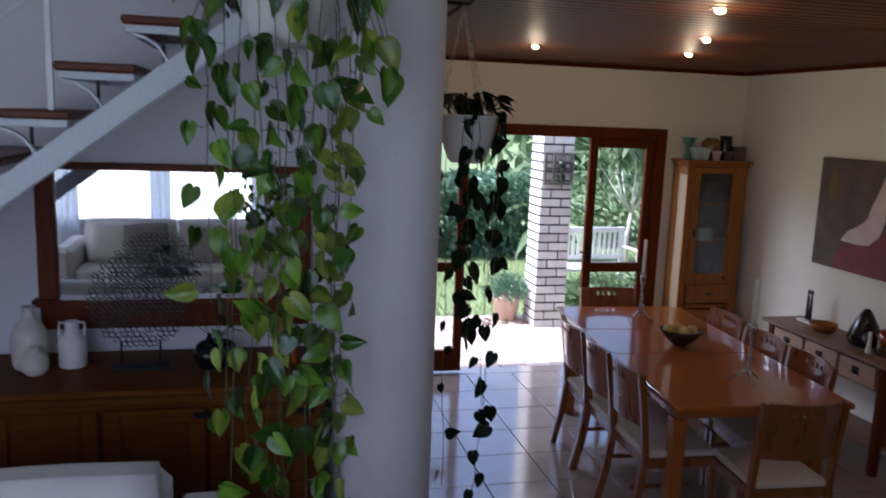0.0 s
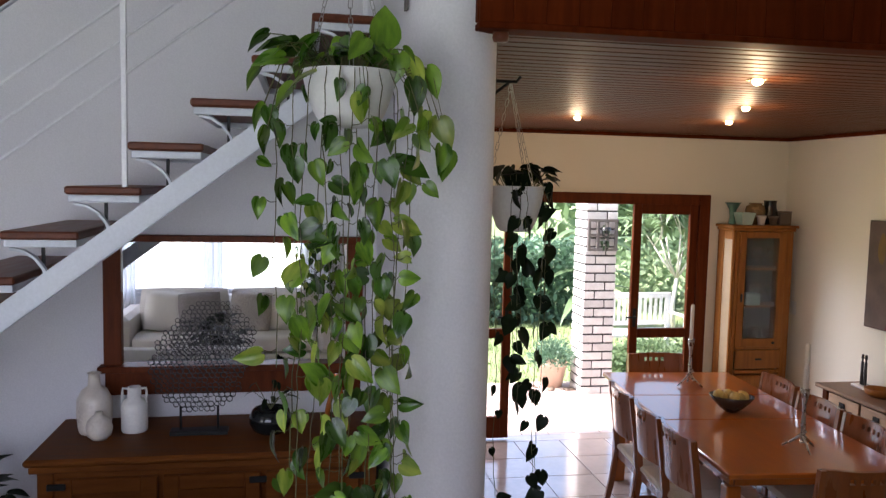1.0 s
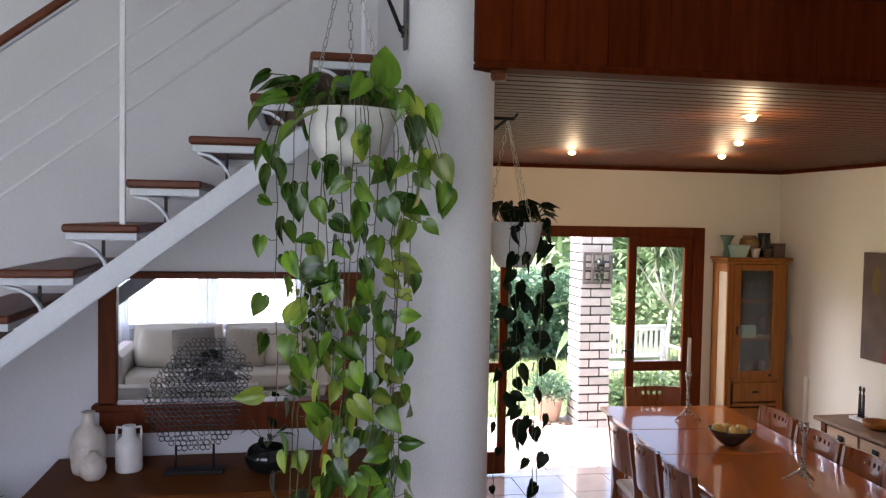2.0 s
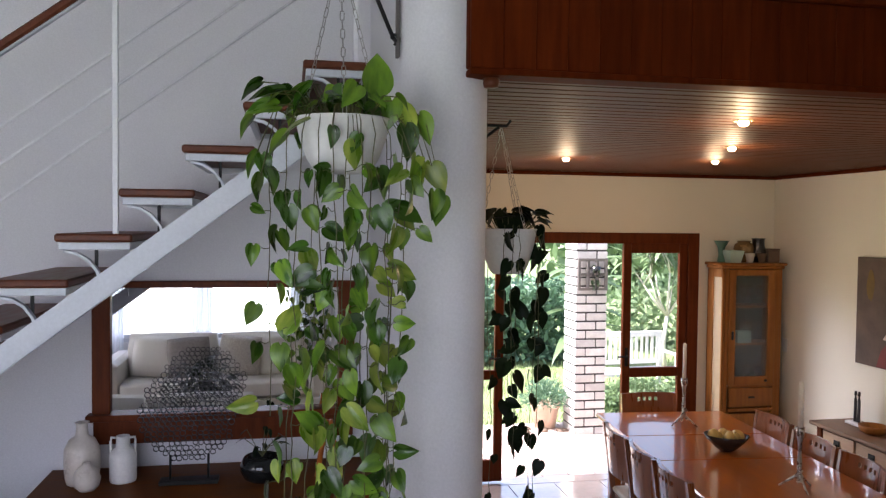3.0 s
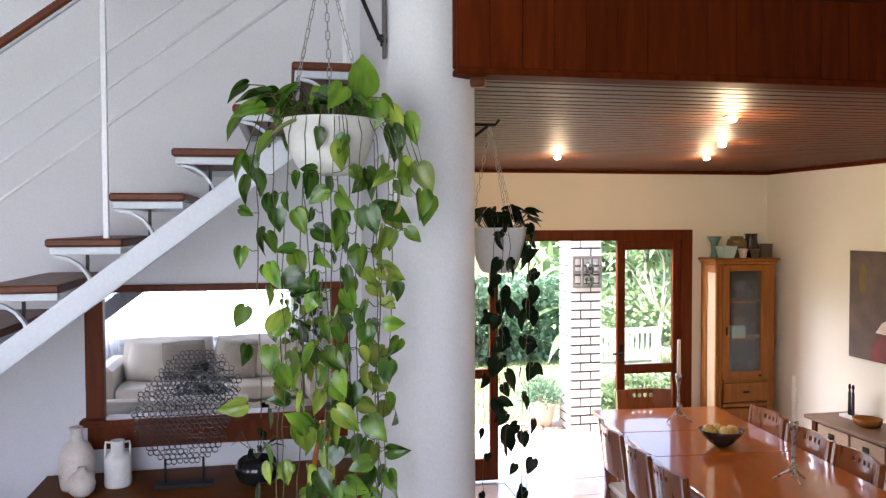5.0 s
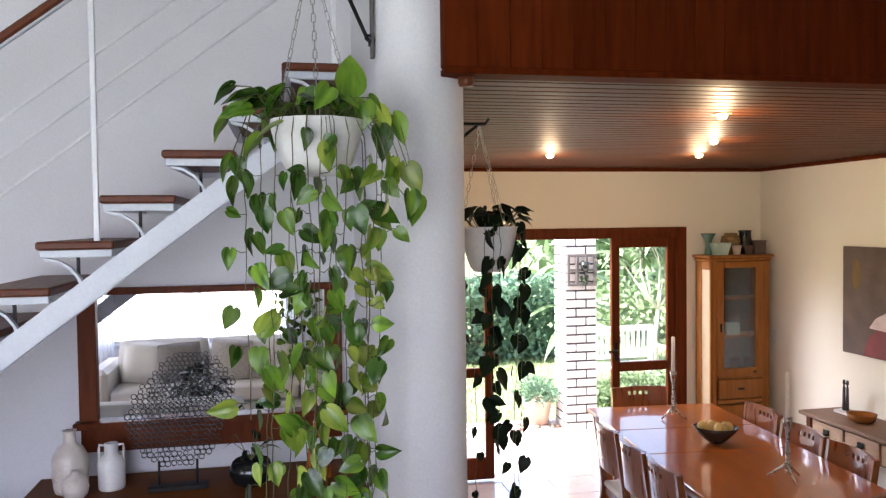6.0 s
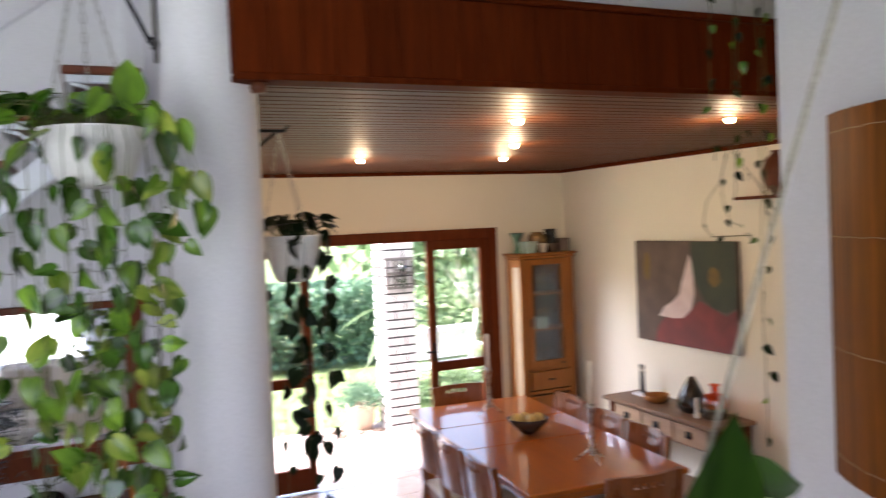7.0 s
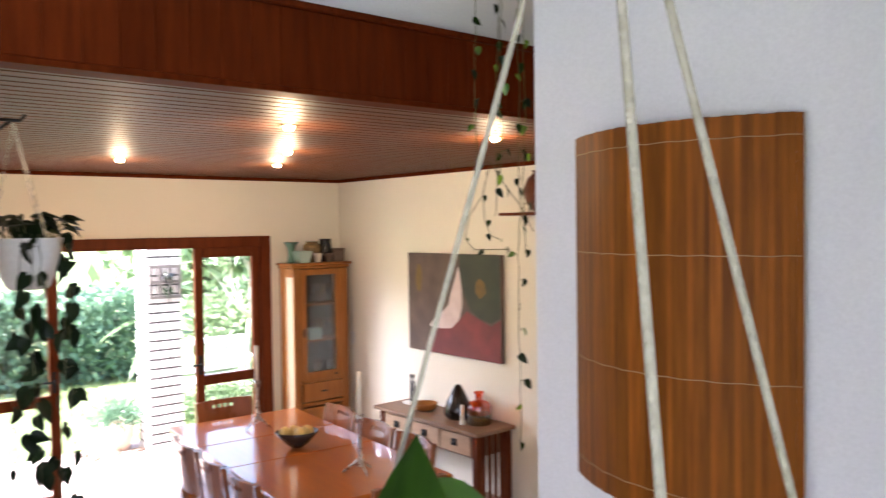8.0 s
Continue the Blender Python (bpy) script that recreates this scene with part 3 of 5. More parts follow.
# openwork ring sculpture on a stand
scu = thing("ring_sculpture", (0.18, 4.72, TOP), "openwork dark metal sculpture of many small rings", "sculpture")
boxed("base", -0.14, 0.14, -0.04, 0.04, 0.0, 0.022, iron, scu, 0.003)
for rx in (-0.09, 0.09):
    part("rod", tube(bmesh.new(), [(rx, 0, 0.02), (rx, 0, 0.14)], 0.006, 8), iron, scu, "", True)
bm = bmesh.new()
NR = 12
for k in range(NR):
    a0, a1 = 2 * math.pi * k / NR, 2 * math.pi * (k + 1) / NR
    q = [[(r * math.cos(a), y, r * math.sin(a)) for y, r in ((-0.004, 0.0112), (-0.004, 0.0142), (0.004, 0.0142), (0.004, 0.0112))] for a in (a0, a1)]
    for j in range(4):
        bm.faces.new([bm.verts.new(p) for p in (q[0][j], q[0][(j + 1) % 4], q[1][(j + 1) % 4], q[1][j])])
bmesh.ops.remove_doubles(bm, verts=bm.verts, dist=1e-5)
ring = mesh_of(bm, iron, False, "ring")
rg = random.Random(3)
row = 0
zc = 0.125
while zc < 0.575:
    half = math.sqrt(max(0.0, 0.232 ** 2 - (zc - 0.345) ** 2))
    x = -half + (0.014 if row % 2 else 0)
    while x <= half:
        if rg.random() > 0.06:
            o = part("ring", ring, None, scu)
            o.location = (x + rg.uniform(-0.002, 0.002), rg.uniform(-0.004, 0.004), zc)
            o.scale = (rg.uniform(0.82, 1.12),) * 3
        x += 0.0275
    zc += 0.0242
    row += 1

bp = thing("black_pot_plant", (0.53, 4.70, TOP), "glossy black round pot with a small dark plant", "potted plant")
part("pot", lathe(bmesh.new(), [(0, 0), (0.058, 0), (0.088, 0.018), (0.106, 0.055), (0.106, 0.085), (0.092, 0.118), (0.080, 0.127), (0.072, 0.124), (0.070, 0.105), (0, 0.10)], 30), black_ceramic, bp, "", True)
rg = random.Random(8)
sleaf = leaf_mesh("leaf", dark_leaf, 0.06, 0.026, 0.3, 0.2)
for k in range(9):
    a = rg.uniform(0, 6.28)
    top = Vector((0.09 * math.cos(a), 0.04 * math.sin(a), 0.17 + rg.uniform(0, 0.09)))
    part("stem", tube(bmesh.new(), [(0, 0, 0.12), (top.x * 0.4, top.y * 0.4, 0.17), top], 0.002, 5), stem_mat, bp)
    part("leaf", sleaf, None, bp).matrix_local = Matrix.Translation(top) @ pose(0, 0, 0, rg.uniform(-60, 20), 0, math.degrees(a) - 90)
sl = thing("wooden_figure", (0.86, 4.72, TOP), "tall carved orange-brown wooden ornament", "ornament")
for k in (-1, 1):
    part("prong", tube(bmesh.new(), [(k * 0.055, 0, 0), (k * 0.04, 0, 0.12), (k * 0.012, 0, 0.24), (k * 0.01, 0, 0.29)], 0.016, 10, 0.6), table_wood, sl, "", True)
# ---- dining table and chairs ----
TABLE = pose(3.32, 5.16, 0, 0, 0, -4.5)
tb = thing("dining_table", TABLE, "long glossy cherry-wood extending dining table", "table")
for y0, y1 in ((-1.05, -0.152), (-0.15, 0.40), (0.402, 1.05)):
    b2 = bmesh.new()
    span(b2, -0.49, 0.49, y0, y1, 0.74, 0.77, 0.006)
    part("tabletop", b2, table_wood, tb)
for sx in (-1, 1):
    boxed("apron_side", sx * 0.40 - 0.012, sx * 0.40 + 0.012, -0.90, 0.90, 0.655, 0.739, table_wood, tb)
    boxed("apron_end", -0.385, 0.385, sx * 0.90 - 0.012, sx * 0.90 + 0.012, 0.655, 0.739, table_wood, tb)
    for sy in (-1, 1):
        boxed("leg", sx * 0.395 - 0.04, sx * 0.395 + 0.04, sy * 0.885 - 0.04, sy * 0.885 + 0.04, 0, 0.654, table_wood, tb, 0.008)


def back_panel():
    """A curved back rest with a row of four square holes."""
    cols = [-0.205, -0.085, -0.059, -0.037, -0.011, 0.011, 0.037, 0.059, 0.085, 0.205]
    off = 0.0
    rows_z = [0.60, 0.71, 0.822, 0.850, 0.885]
    bm = bmesh.new()
    grid = []
    for z in rows_z:
        lean = -0.20 * (z - 0.45) * 0.55
        grid.append([bm.verts.new((-0.205 + lean - 0.045 * (1 - ((c + off) / 0.205) ** 2), c + off if abs(c) < 0.2 else c, z)) for c in cols])
    for r in range(len(rows_z) - 1):
        for c in range(len(cols) - 1):
            if r == 2 and c in (1, 3, 5, 7):
                continue
            bm.faces.new((grid[r][c], grid[r][c + 1], grid[r + 1][c + 1], grid[r + 1][c]))
    bmesh.ops.recalc_face_normals(bm, faces=bm.faces)
    bmesh.ops.solidify(bm, geom=list(bm.faces), thickness=0.02)
    return bm


def dining_chair(m):
    ch = thing("dining_chair", m, "cherry-wood dining chair with four square holes and cream seat", "chair", "chairs round the table")
    part("backrest", back_panel(), chair_wood, ch)
    bm = bmesh.new()
    span(bm, -0.20, 0.215, -0.20, 0.20, 0.425, 0.465, 0.012)
    part("seat", bm, seat_mat, ch, "cream upholstered seat")
    bm = bmesh.new()
    span(bm, -0.19, 0.20, -0.205, -0.18, 0.37, 0.424)
    span(bm, -0.19, 0.20, 0.18, 0.205, 0.37, 0.424)
    span(bm, 0.175, 0.20, -0.18, 0.18, 0.37, 0.424)
    span(bm, -0.19, -0.165, -0.18, 0.18, 0.37, 0.424)
    part("seat_frame", bm, chair_wood, ch)
    for s in (-1, 1):
        boxed("front_leg", 0.18, 0.215, s * 0.19 - 0.017, s * 0.19 + 0.017, 0, 0.37, chair_wood, ch)
        bm = bmesh.new()
        prof = [(-0.27, 0.0), (-0.225, 0.2), (-0.195, 0.42), (-0.215, 0.62), (-0.252, 0.885)]
        vs = [[bm.verts.new((px_ + dx, s * 0.205 + dy, z)) for dx, dy in ((-0.018, -0.014), (0.018, -0.014), (0.018, 0.014), (-0.018, 0.014))] for px_, z in prof]
        for a, b in zip(vs, vs[1:]):
            for k in range(4):
                bm.faces.new((a[k], a[(k + 1) % 4], b[(k + 1) % 4], b[k]))
        bm.faces.new(vs[0])
        bm.faces.new(vs[-1])
        part("back_post", bm, chair_wood, ch)
    boxed("stretcher", -0.17, 0.18, -0.008, 0.008, 0.16, 0.185, chair_wood, ch)
    return ch


first = dining_chair(TABLE @ pose(-0.40, 0.13, 0))
for x, y, r in ((-0.39, -0.29, 0), (-0.37, -0.68, 2), (0.29, 0.38, 180), (0.265, -0.155, 182), (0.27, -0.60, 178), (-0.03, 0.93, -88), (0.03, -1.06, 90)):
    copy_thing(first, TABLE @ pose(x, y, 0, 0, 0, r))

# things on the table
TZ = 0.77
fb = thing("fruit_bowl", (3.345, 5.17, TZ, 0, 0, -28), "dark oval bowl of yellow-brown fruit on the table", "fruit bowl")
shell = part("bowl", lathe(bmesh.new(), [(0, 0), (0.045, 0), (0.085, 0.02), (0.14, 0.06), (0.172, 0.092), (0.165, 0.093), (0.13, 0.065), (0.08, 0.028), (0, 0.014)], 36), bowl_mat, fb, "", True)
shell.scale = (1.0, 0.8, 1.0)
fb.scale = (0.80, 0.80, 1.12)
rg = random.Random(5)
for k, (x, y, z) in enumerate(((-0.07, 0.0, 0.075), (0.0, 0.03, 0.08), (0.06, -0.02, 0.08), (0.02, -0.045, 0.085), (-0.03, 0.05, 0.085), (0.085, 0.03, 0.085), (-0.10, -0.02, 0.09))):
    bm = bmesh.new()
    bmesh.ops.create_uvsphere(bm, u_segments=16, v_segments=10, radius=0.04)
    for v in bm.verts:
        v.co *= 1 + 0.06 * math.sin(7 * v.co.x * 20 + k) * 0.5
        v.co.z *= 0.85
        v.co.x *= 1.3 if k % 2 else 1.1
    f = part("fruit", bm, bread_mat, fb, "", True)
    f.location, f.rotation_euler = (x, y, z), (0, rg.uniform(-0.3, 0.3), rg.uniform(0, 3))


def candlestick(x, y, rot):
    cs = thing("candlestick", (x, y, TZ, 0, 0, rot), "twisted pewter candlestick with a tall white candle", "candlestick", "candlesticks on the table")
    bm = bmesh.new()
    lathe(bm, [(0, 0.05), (0.015, 0.055), (0.011, 0.09), (0.013, 0.15), (0.009, 0.21), (0.012, 0.26), (0.022, 0.31), (0.024, 0.335), (0.018, 0.337), (0.014, 0.32), (0, 0.318)], 14)
    part("stem", bm, silver, cs, "", True)
    for k in range(3):
        a = k * 2.094
        part("foot", tube(bmesh.new(), [(0, 0, 0.09), (0.035 * math.cos(a), 0.035 * math.sin(a), 0.055), (0.10 * math.cos(a), 0.10 * math.sin(a), 0.006)], 0.009, 8, 0.55), silver, cs, "", True)
    rg = random.Random(2)
    for k in range(7):
        b2 = bmesh.new()
        bmesh.ops.create_icosphere(b2, subdivisions=1, radius=0.011)
        p = part("bead", b2, silver, cs, "", True)
        p.location = (rg.uniform(-0.025, 0.005), rg.uniform(-0.022, 0.01), 0.04 + k * 0.013)
    part("candle", lathe(bmesh.new(), [(0, 0.318), (0.0135, 0.32), (0.0125, 0.575), (0.006, 0.582), (0, 0.58)], 16), wax, cs, "white wax candle", True)
    return cs


candlestick(3.345, 4.45, 20)
candlestick(3.385, 5.80, 70)

# ---- display cabinet ----
cab = thing("display_cabinet", (4.205, 6.72, 0), "honey oak display cabinet with glazed door and drawer", "cabinet")
W, D_, H = 0.55, 0.25, 1.83
boxed("plinth", 0.005, W - 0.005, 0.01, D_, 0.0, 0.08, oak, cab)
boxed("cornice", -0.03, W + 0.03, -0.03, D_ + 0.005, H - 0.022, H, oak, cab, 0.006)
boxed("moulding", -0.015, W + 0.015, -0.015, D_, H - 0.05, H - 0.0225, oak, cab, 0.008)
for x0 in (0.0, W - 0.022):
    boxed("side_stile", x0, x0 + 0.022, 0.0, 0.022, 0.081, H - 0.051, oak, cab)
    boxed("side_stile", x0, x0 + 0.022, D_ - 0.10, D_, 0.081, H - 0.051, oak, cab)
    boxed("side_rail", x0, x0 + 0.022, 0.022, D_ - 0.10, 0.081, 0.20, oak, cab)
    boxed("side_rail", x0, x0 + 0.022, 0.022, D_ - 0.10, H - 0.12, H - 0.051, oak, cab)
    boxed("side_panel", x0 + 0.006, x0 + 0.014, 0.022, D_ - 0.10, 0.20, H - 0.12, cream_panel, cab, 0, "pale cream side panel")
boxed("back_panel", 0.023, W - 0.023, D_ - 0.012, D_ - 0.002, 0.081, H - 0.051, cabinet_back, cab)
for zz in (0.58, 0.80, 1.165, 1.475):
    boxed("shelf", 0.024, W - 0.024, 0.03, D_ - 0.014, zz - 0.018, zz, oak, cab, 0.002)
for x0, x1 in ((0.0225, 0.055), (W - 0.075, W - 0.0225)):
    boxed("face_stile", x0, x1, -0.004, 0.022, 0.081, H - 0.051, oak, cab)
for z0, z1 in ((0.805, 0.83), (0.60, 0.63)):
    boxed("face_rail", 0.07, W - 0.07, -0.002, 0.022, z0, z1, oak, cab)
dw = boxed("drawer", 0.073, W - 0.073, -0.008, 0.02, 0.640, 0.800, oak, cab, 0.006)
boxed("pull", W / 2 - 0.03, W / 2 + 0.03, -0.026, -0.009, 0.715, 0.730, iron, dw, 0.006)
boxed("lower_door", 0.073, W - 0.073, -0.008, 0.02, 0.10, 0.587, oak, cab, 0.006)
gd = thing("glazed_door", (0, 0, 0), "", "")
gd.parent = cab
for a in ((0.052, 0.118, 0.826, H - 0.055), (0.412, 0.480, 0.826, H - 0.055), (0.118, 0.412, 0.826, 0.895), (0.118, 0.412, H - 0.105, H - 0.055)):
    boxed("door_rail", a[0], a[1], -0.014, 0.012, a[2], a[3], oak, gd)
boxed("pane", 0.118, 0.412, -0.002, 0.002, 0.895, H - 0.105, cab_glass, gd, 0)
boxed("handle", 0.078, 0.093, -0.032, -0.0145, 1.20, 1.27, iron, gd, 0.004)
boxed("knob", 0.385, 0.412, -0.03, -0.0145, 0.85, 0.87, iron, gd, 0.006)
cab.matrix_world = pose(4.205, 6.72, 0) @ Matrix.Diagonal((1, 1, 1.022, 1))
CAB = cab.matrix_world.copy()
glass_prof = [(0, 0), (0.028, 0.002), (0.004, 0.008), (0.004, 0.07), (0.025, 0.09), (0.034, 0.125), (0.03, 0.165), (0.028, 0.165), (0.031, 0.125), (0.02, 0.092), (0, 0.078)]
gm = mesh_of(lathe(bmesh.new(), glass_prof, 14), glass_mat("stemware", (0.95, 0.96, 0.97), 0.0, 0.72), True, "wine_glass")
rg = random.Random(11)
for zz in (0.801, 1.166, 1.476):
    for k in range(5):
        o = new("wine_glass", gm)
        o.matrix_world = CAB @ pose(0.10 + 0.07 * k + rg.uniform(-0.008, 0.008), 0.07 + 0.05 * (k % 2), zz)
        tagged(o, "clear stemmed wine glass inside the cabinet", "glass", "glasses in the cabinet")
bx = boxed("mint_box", -0.065, 0.065, -0.03, 0.03, 0, 0.10, mint_ceramic, None, 0.004)
bx.matrix_world = CAB @ pose(0.225, 0.055, 1.166)
tagged(bx, "small mint green box on a cabinet shelf", "box")
CT = H + 0.001
turned("flared_vase", [(0, 0), (0.03, 0), (0.034, 0.01), (0.024, 0.06), (0.03, 0.12), (0.055, 0.165), (0.066, 0.178), (0.056, 0.175), (0.022, 0.12), (0, 0.10)], green_ceramic, CAB @ pose(0.055, 0.13, CT), "flared green ceramic vase on top of the cabinet", "vase")
pl = thing("square_planter", CAB @ pose(0.115, 0.045, CT), "square tapered mint ceramic planter on the cabinet", "planter")
bm = bmesh.new()
vs = [[bm.verts.new((sx * w, sy * w, z)) for sx, sy in ((-1, -1), (1, -1), (1, 1), (-1, 1))] for w, z in ((0.045, 0.0), (0.066, 0.10), (0.058, 0.10), (0.042, 0.03))]
for a, b in zip(vs, vs[1:]):
    for k in range(4):
        bm.faces.new((a[k], a[(k + 1) % 4], b[(k + 1) % 4], b[k]))
bm.faces.new(vs[0])
bm.faces.new(vs[-1])
part("body", bm, mint_ceramic, pl)
turned("bronze_vase", [(0, 0.0), (0.035, 0), (0.05, 0.03), (0.078, 0.075), (0.085, 0.11), (0.075, 0.15), (0.05, 0.165), (0.058, 0.178), (0.045, 0.175), (0, 0.15)], gold_ceramic, CAB @ pose(0.27, 0.14, CT), "round bronze-glazed vase on top of the cabinet", "vase")
turned("black_vase", [(0, 0), (0.05, 0), (0.07, 0.03), (0.072, 0.08), (0.052, 0.14), (0.05, 0.185), (0.058, 0.20), (0.046, 0.198), (0, 0.16)], black_ceramic, CAB @ pose(0.405, 0.14, CT), "tall black glazed vase on top of the cabinet", "vase")
turned("small_pot", [(0, 0), (0.026, 0), (0.036, 0.06), (0.04, 0.062), (0.04, 0.078), (0.032, 0.078), (0, 0.06)], cream_ceramic, CAB @ pose(0.255, 0.02, CT), "small beige pot on top of the cabinet", "pot")
turned("small_pot", [(0, 0), (0.026, 0), (0.036, 0.06), (0.042, 0.062), (0.042, 0.076), (0.032, 0.076), (0, 0.06)], brown_pot, CAB @ pose(0.365, 0.02, CT), "small brown clay pot on top of the cabinet", "pot")
b3 = thing("slate_box", CAB @ pose(0.50, 0.10, CT), "dark square clay container on the cabinet", "container")
boxed("body", -0.055, 0.055, -0.05, 0.05, 0, 0.10, brown_pot, b3, 0.006)
boxed("lid", -0.058, 0.058, -0.053, 0.053, 0.101, 0.115, brown_pot, b3, 0.004)

# ---- console chest under the painting ----
ct = thing("console_table", (4.50, 4.73, 0), "weathered oak console with drawers, slatted ends and shelf", "console")
CL, CD, CH = 1.16, 0.345, 0.74
bm = bmesh.new()
span(bm, -0.035, CD, -0.04, CL + 0.04, CH - 0.028, CH, 0.006)
part("top", bm, grey_oak, ct)
for x in (0.0, CD - 0.055):
    for y in (0.0, CL - 0.055):
        boxed("leg", x, x + 0.05, y, y + 0.05, 0, CH - 0.029, frame_wood, ct)
boxed("body", 0.015, CD - 0.005, 0.052, CL - 0.058, CH - 0.20, CH - 0.03, grey_oak, ct)
for k in range(3):
    a = 0.070 + k * 0.345
    d = boxed("drawer", 0.0, 0.014, a, a + 0.325, CH - 0.185, CH - 0.045, pale_oak, ct, 0.004)
    bm = bmesh.new()
    box(bm, (-0.006, a + 0.167, CH - 0.11), (0.008, 0.06, 0.05), 0.003)
    box(bm, (-0.018, a + 0.167, CH - 0.12), (0.016, 0.035, 0.02), 0.004)
    part("pull", bm, iron, d)
boxed("lower_shelf", 0.01, CD - 0.01, 0.02, CL - 0.02, 0.16, 0.185, grey_oak, ct)
for y in (0.018, CL - 0.038):
    for k in range(4):
        boxed("slat", 0.075 + k * 0.058, 0.10 + k * 0.058, y, y + 0.018, 0.186, CH - 0.03, frame_wood, ct, 0.003)
ZC = CH
st = thing("statuette", (4.72, 5.74, ZC), "small dark bronze statuette on a pale base", "statuette")
st_bm = bmesh.new()
for dx in (-0.018, 0.018):
    tube(st_bm, [(0, dx - 0.008, 0.02), (0, dx - 0.004, 0.12), (0, dx, 0.19)], 0.0065, 8, 1.5)
    tube(st_bm, [(0, dx + 0.008, 0.02), (0, dx + 0.004, 0.12), (0, dx, 0.19)], 0.0065, 8, 1.5)
    tube(st_bm, [(0, dx, 0.18), (0, dx, 0.215)], 0.006, 8)
    tube(st_bm, [(0, dx, 0.215), (0, dx, 0.232), (0, dx, 0.245)], 0.011, 8, 0.7)
part("figure", st_bm, bronze, st, "", True)
boxed("base", -0.045, 0.045, -0.075, 0.075, 0, 0.02, white_ceramic, st)
turned("wooden_bowl", [(0, 0), (0.055, 0), (0.088, 0.02), (0.098, 0.058), (0.091, 0.059), (0.078, 0.028), (0, 0.015)], oak, (4.66, 5.50, ZC), "shallow carved wooden bowl on the console", "bowl")
turned("teardrop_vase", [(0, 0), (0.075, 0), (0.105, 0.03), (0.108, 0.06), (0.085, 0.13), (0.05, 0.20), (0.025, 0.245), (0.02, 0.25), (0.015, 0.245), (0, 0.235)], smoke, (4.68, 5.13, ZC), "dark smoked-glass teardrop vase on the console", "vase")
ob_ = thing("orange_bottle", (4.68, 4.90, ZC), "orange and green glass bottle on the console", "bottle")
part("lower_glass", lathe(bmesh.new(), [(0, 0), (0.078, 0), (0.086, 0.01), (0.086, 0.075)], 26), olive_glass, ob_, "", True)
part("upper_glass", lathe(bmesh.new(), [(0.086, 0.0755), (0.086, 0.13), (0.075, 0.155), (0.03, 0.17), (0.024, 0.18), (0.024, 0.22), (0.036, 0.225), (0.036, 0.235), (0.02, 0.235)], 26), amber, ob_, "", True)
turned("white_candle", [(0, 0), (0.018, 0), (0.02, 0.01), (0.012, 0.06), (0.011, 0.14), (0, 0.142)], wax, (4.58, 4.97, ZC), "slim white candle on the console", "candle")

sw = thing("light_switch", (4.85, 6.80, 1.16), "white plastic switch plate on the cream wall", "light switch")
boxed("plate", -0.009, -0.001, -0.036, 0.036, -0.058, 0.058, plastic, sw, 0.003)
boxed("rocker", -0.014, -0.0092, -0.012, 0.012, -0.022, 0.022, plastic, sw, 0.002)

# ---- painting ----
pt = thing("painting", (4.845, 4.79, 1.17), "abstract painting in taupe, moss green, maroon and pale pink", "painting")
PW, PH = 1.10, 0.79
boxed("canvas", -0.035, -0.002, 0, PW, 0, PH, canvas_brown, pt, 0.003)


def daub(name, pts, x, material):
    bm = bmesh.new()
    vs = [bm.verts.new((-0.035 - x, y * PW, z * PH)) for y, z in pts]
    f = bm.faces.new(vs)
    e = bmesh.ops.extrude_face_region(bm, geom=[f])
    bmesh.ops.translate(bm, vec=(0.0015, 0, 0), verts=[v for v in e["geom"] if isinstance(v, bmesh.types.BMVert)])
    return part(name, bm, material, pt)


def blob(cy, cz, ry, rz, n=14, seed=1):
    r = random.Random(seed)
    return [(cy + ry * (1 + r.uniform(-0.15, 0.15)) * math.cos(2 * math.pi * k / n), cz + rz * (1 + r.uniform(-0.15, 0.15)) * math.sin(2 * math.pi * k / n)) for k in range(n)]


# 0 is the end near the camera's wall, 1 the far end
daub("green_field", [(0.005, 0.995), (0.005, 0.42), (0.10, 0.36), (0.22, 0.40), (0.30, 0.46), (0.36, 0.58), (0.40, 0.75), (0.42, 0.995)], 0.0015, canvas_green)
daub("red_field", [(0.005, 0.005), (0.80, 0.005), (0.76, 0.16), (0.68, 0.27), (0.55, 0.27), (0.42, 0.36), (0.34, 0.45), (0.24, 0.40), (0.10, 0.33), (0.005, 0.40)], 0.003, canvas_red)
daub("pale_shape", [(0.745, 0.265), (0.60, 0.255), (0.50, 0.27), (0.42, 0.36), (0.385, 0.50), (0.39, 0.66), (0.405, 0.80), (0.425, 0.88), (0.445, 0.80), (0.47, 0.72), (0.51, 0.60), (0.53, 0.50), (0.60, 0.42), (0.69, 0.36)], 0.0045, canvas_white)
daub("ochre_mark", blob(0.20, 0.68, 0.055, 0.09, seed=4), 0.003, canvas_ochre)
daub("ochre_mark", blob(0.87, 0.74, 0.035, 0.14, seed=6), 0.0015, canvas_ochre)

# brown shelf with a rounded brown object on the same wall
sh = thing("wall_shelf", (4.845, 4.20, 2.24), "small dark wooden wall shelf", "shelf")
boxed("board", -0.18, -0.002, 0, 0.46, 0, 0.02, frame_wood, sh)
turned("brown_vase", [(0, 0), (0.05, 0), (0.10, 0.06), (0.12, 0.14), (0.09, 0.22), (0.05, 0.26), (0.06, 0.275), (0.045, 0.27), (0, 0.24)], tread_wood, (4.735, 4.32, 2.261), "rounded brown vase on the wall shelf", "vase")

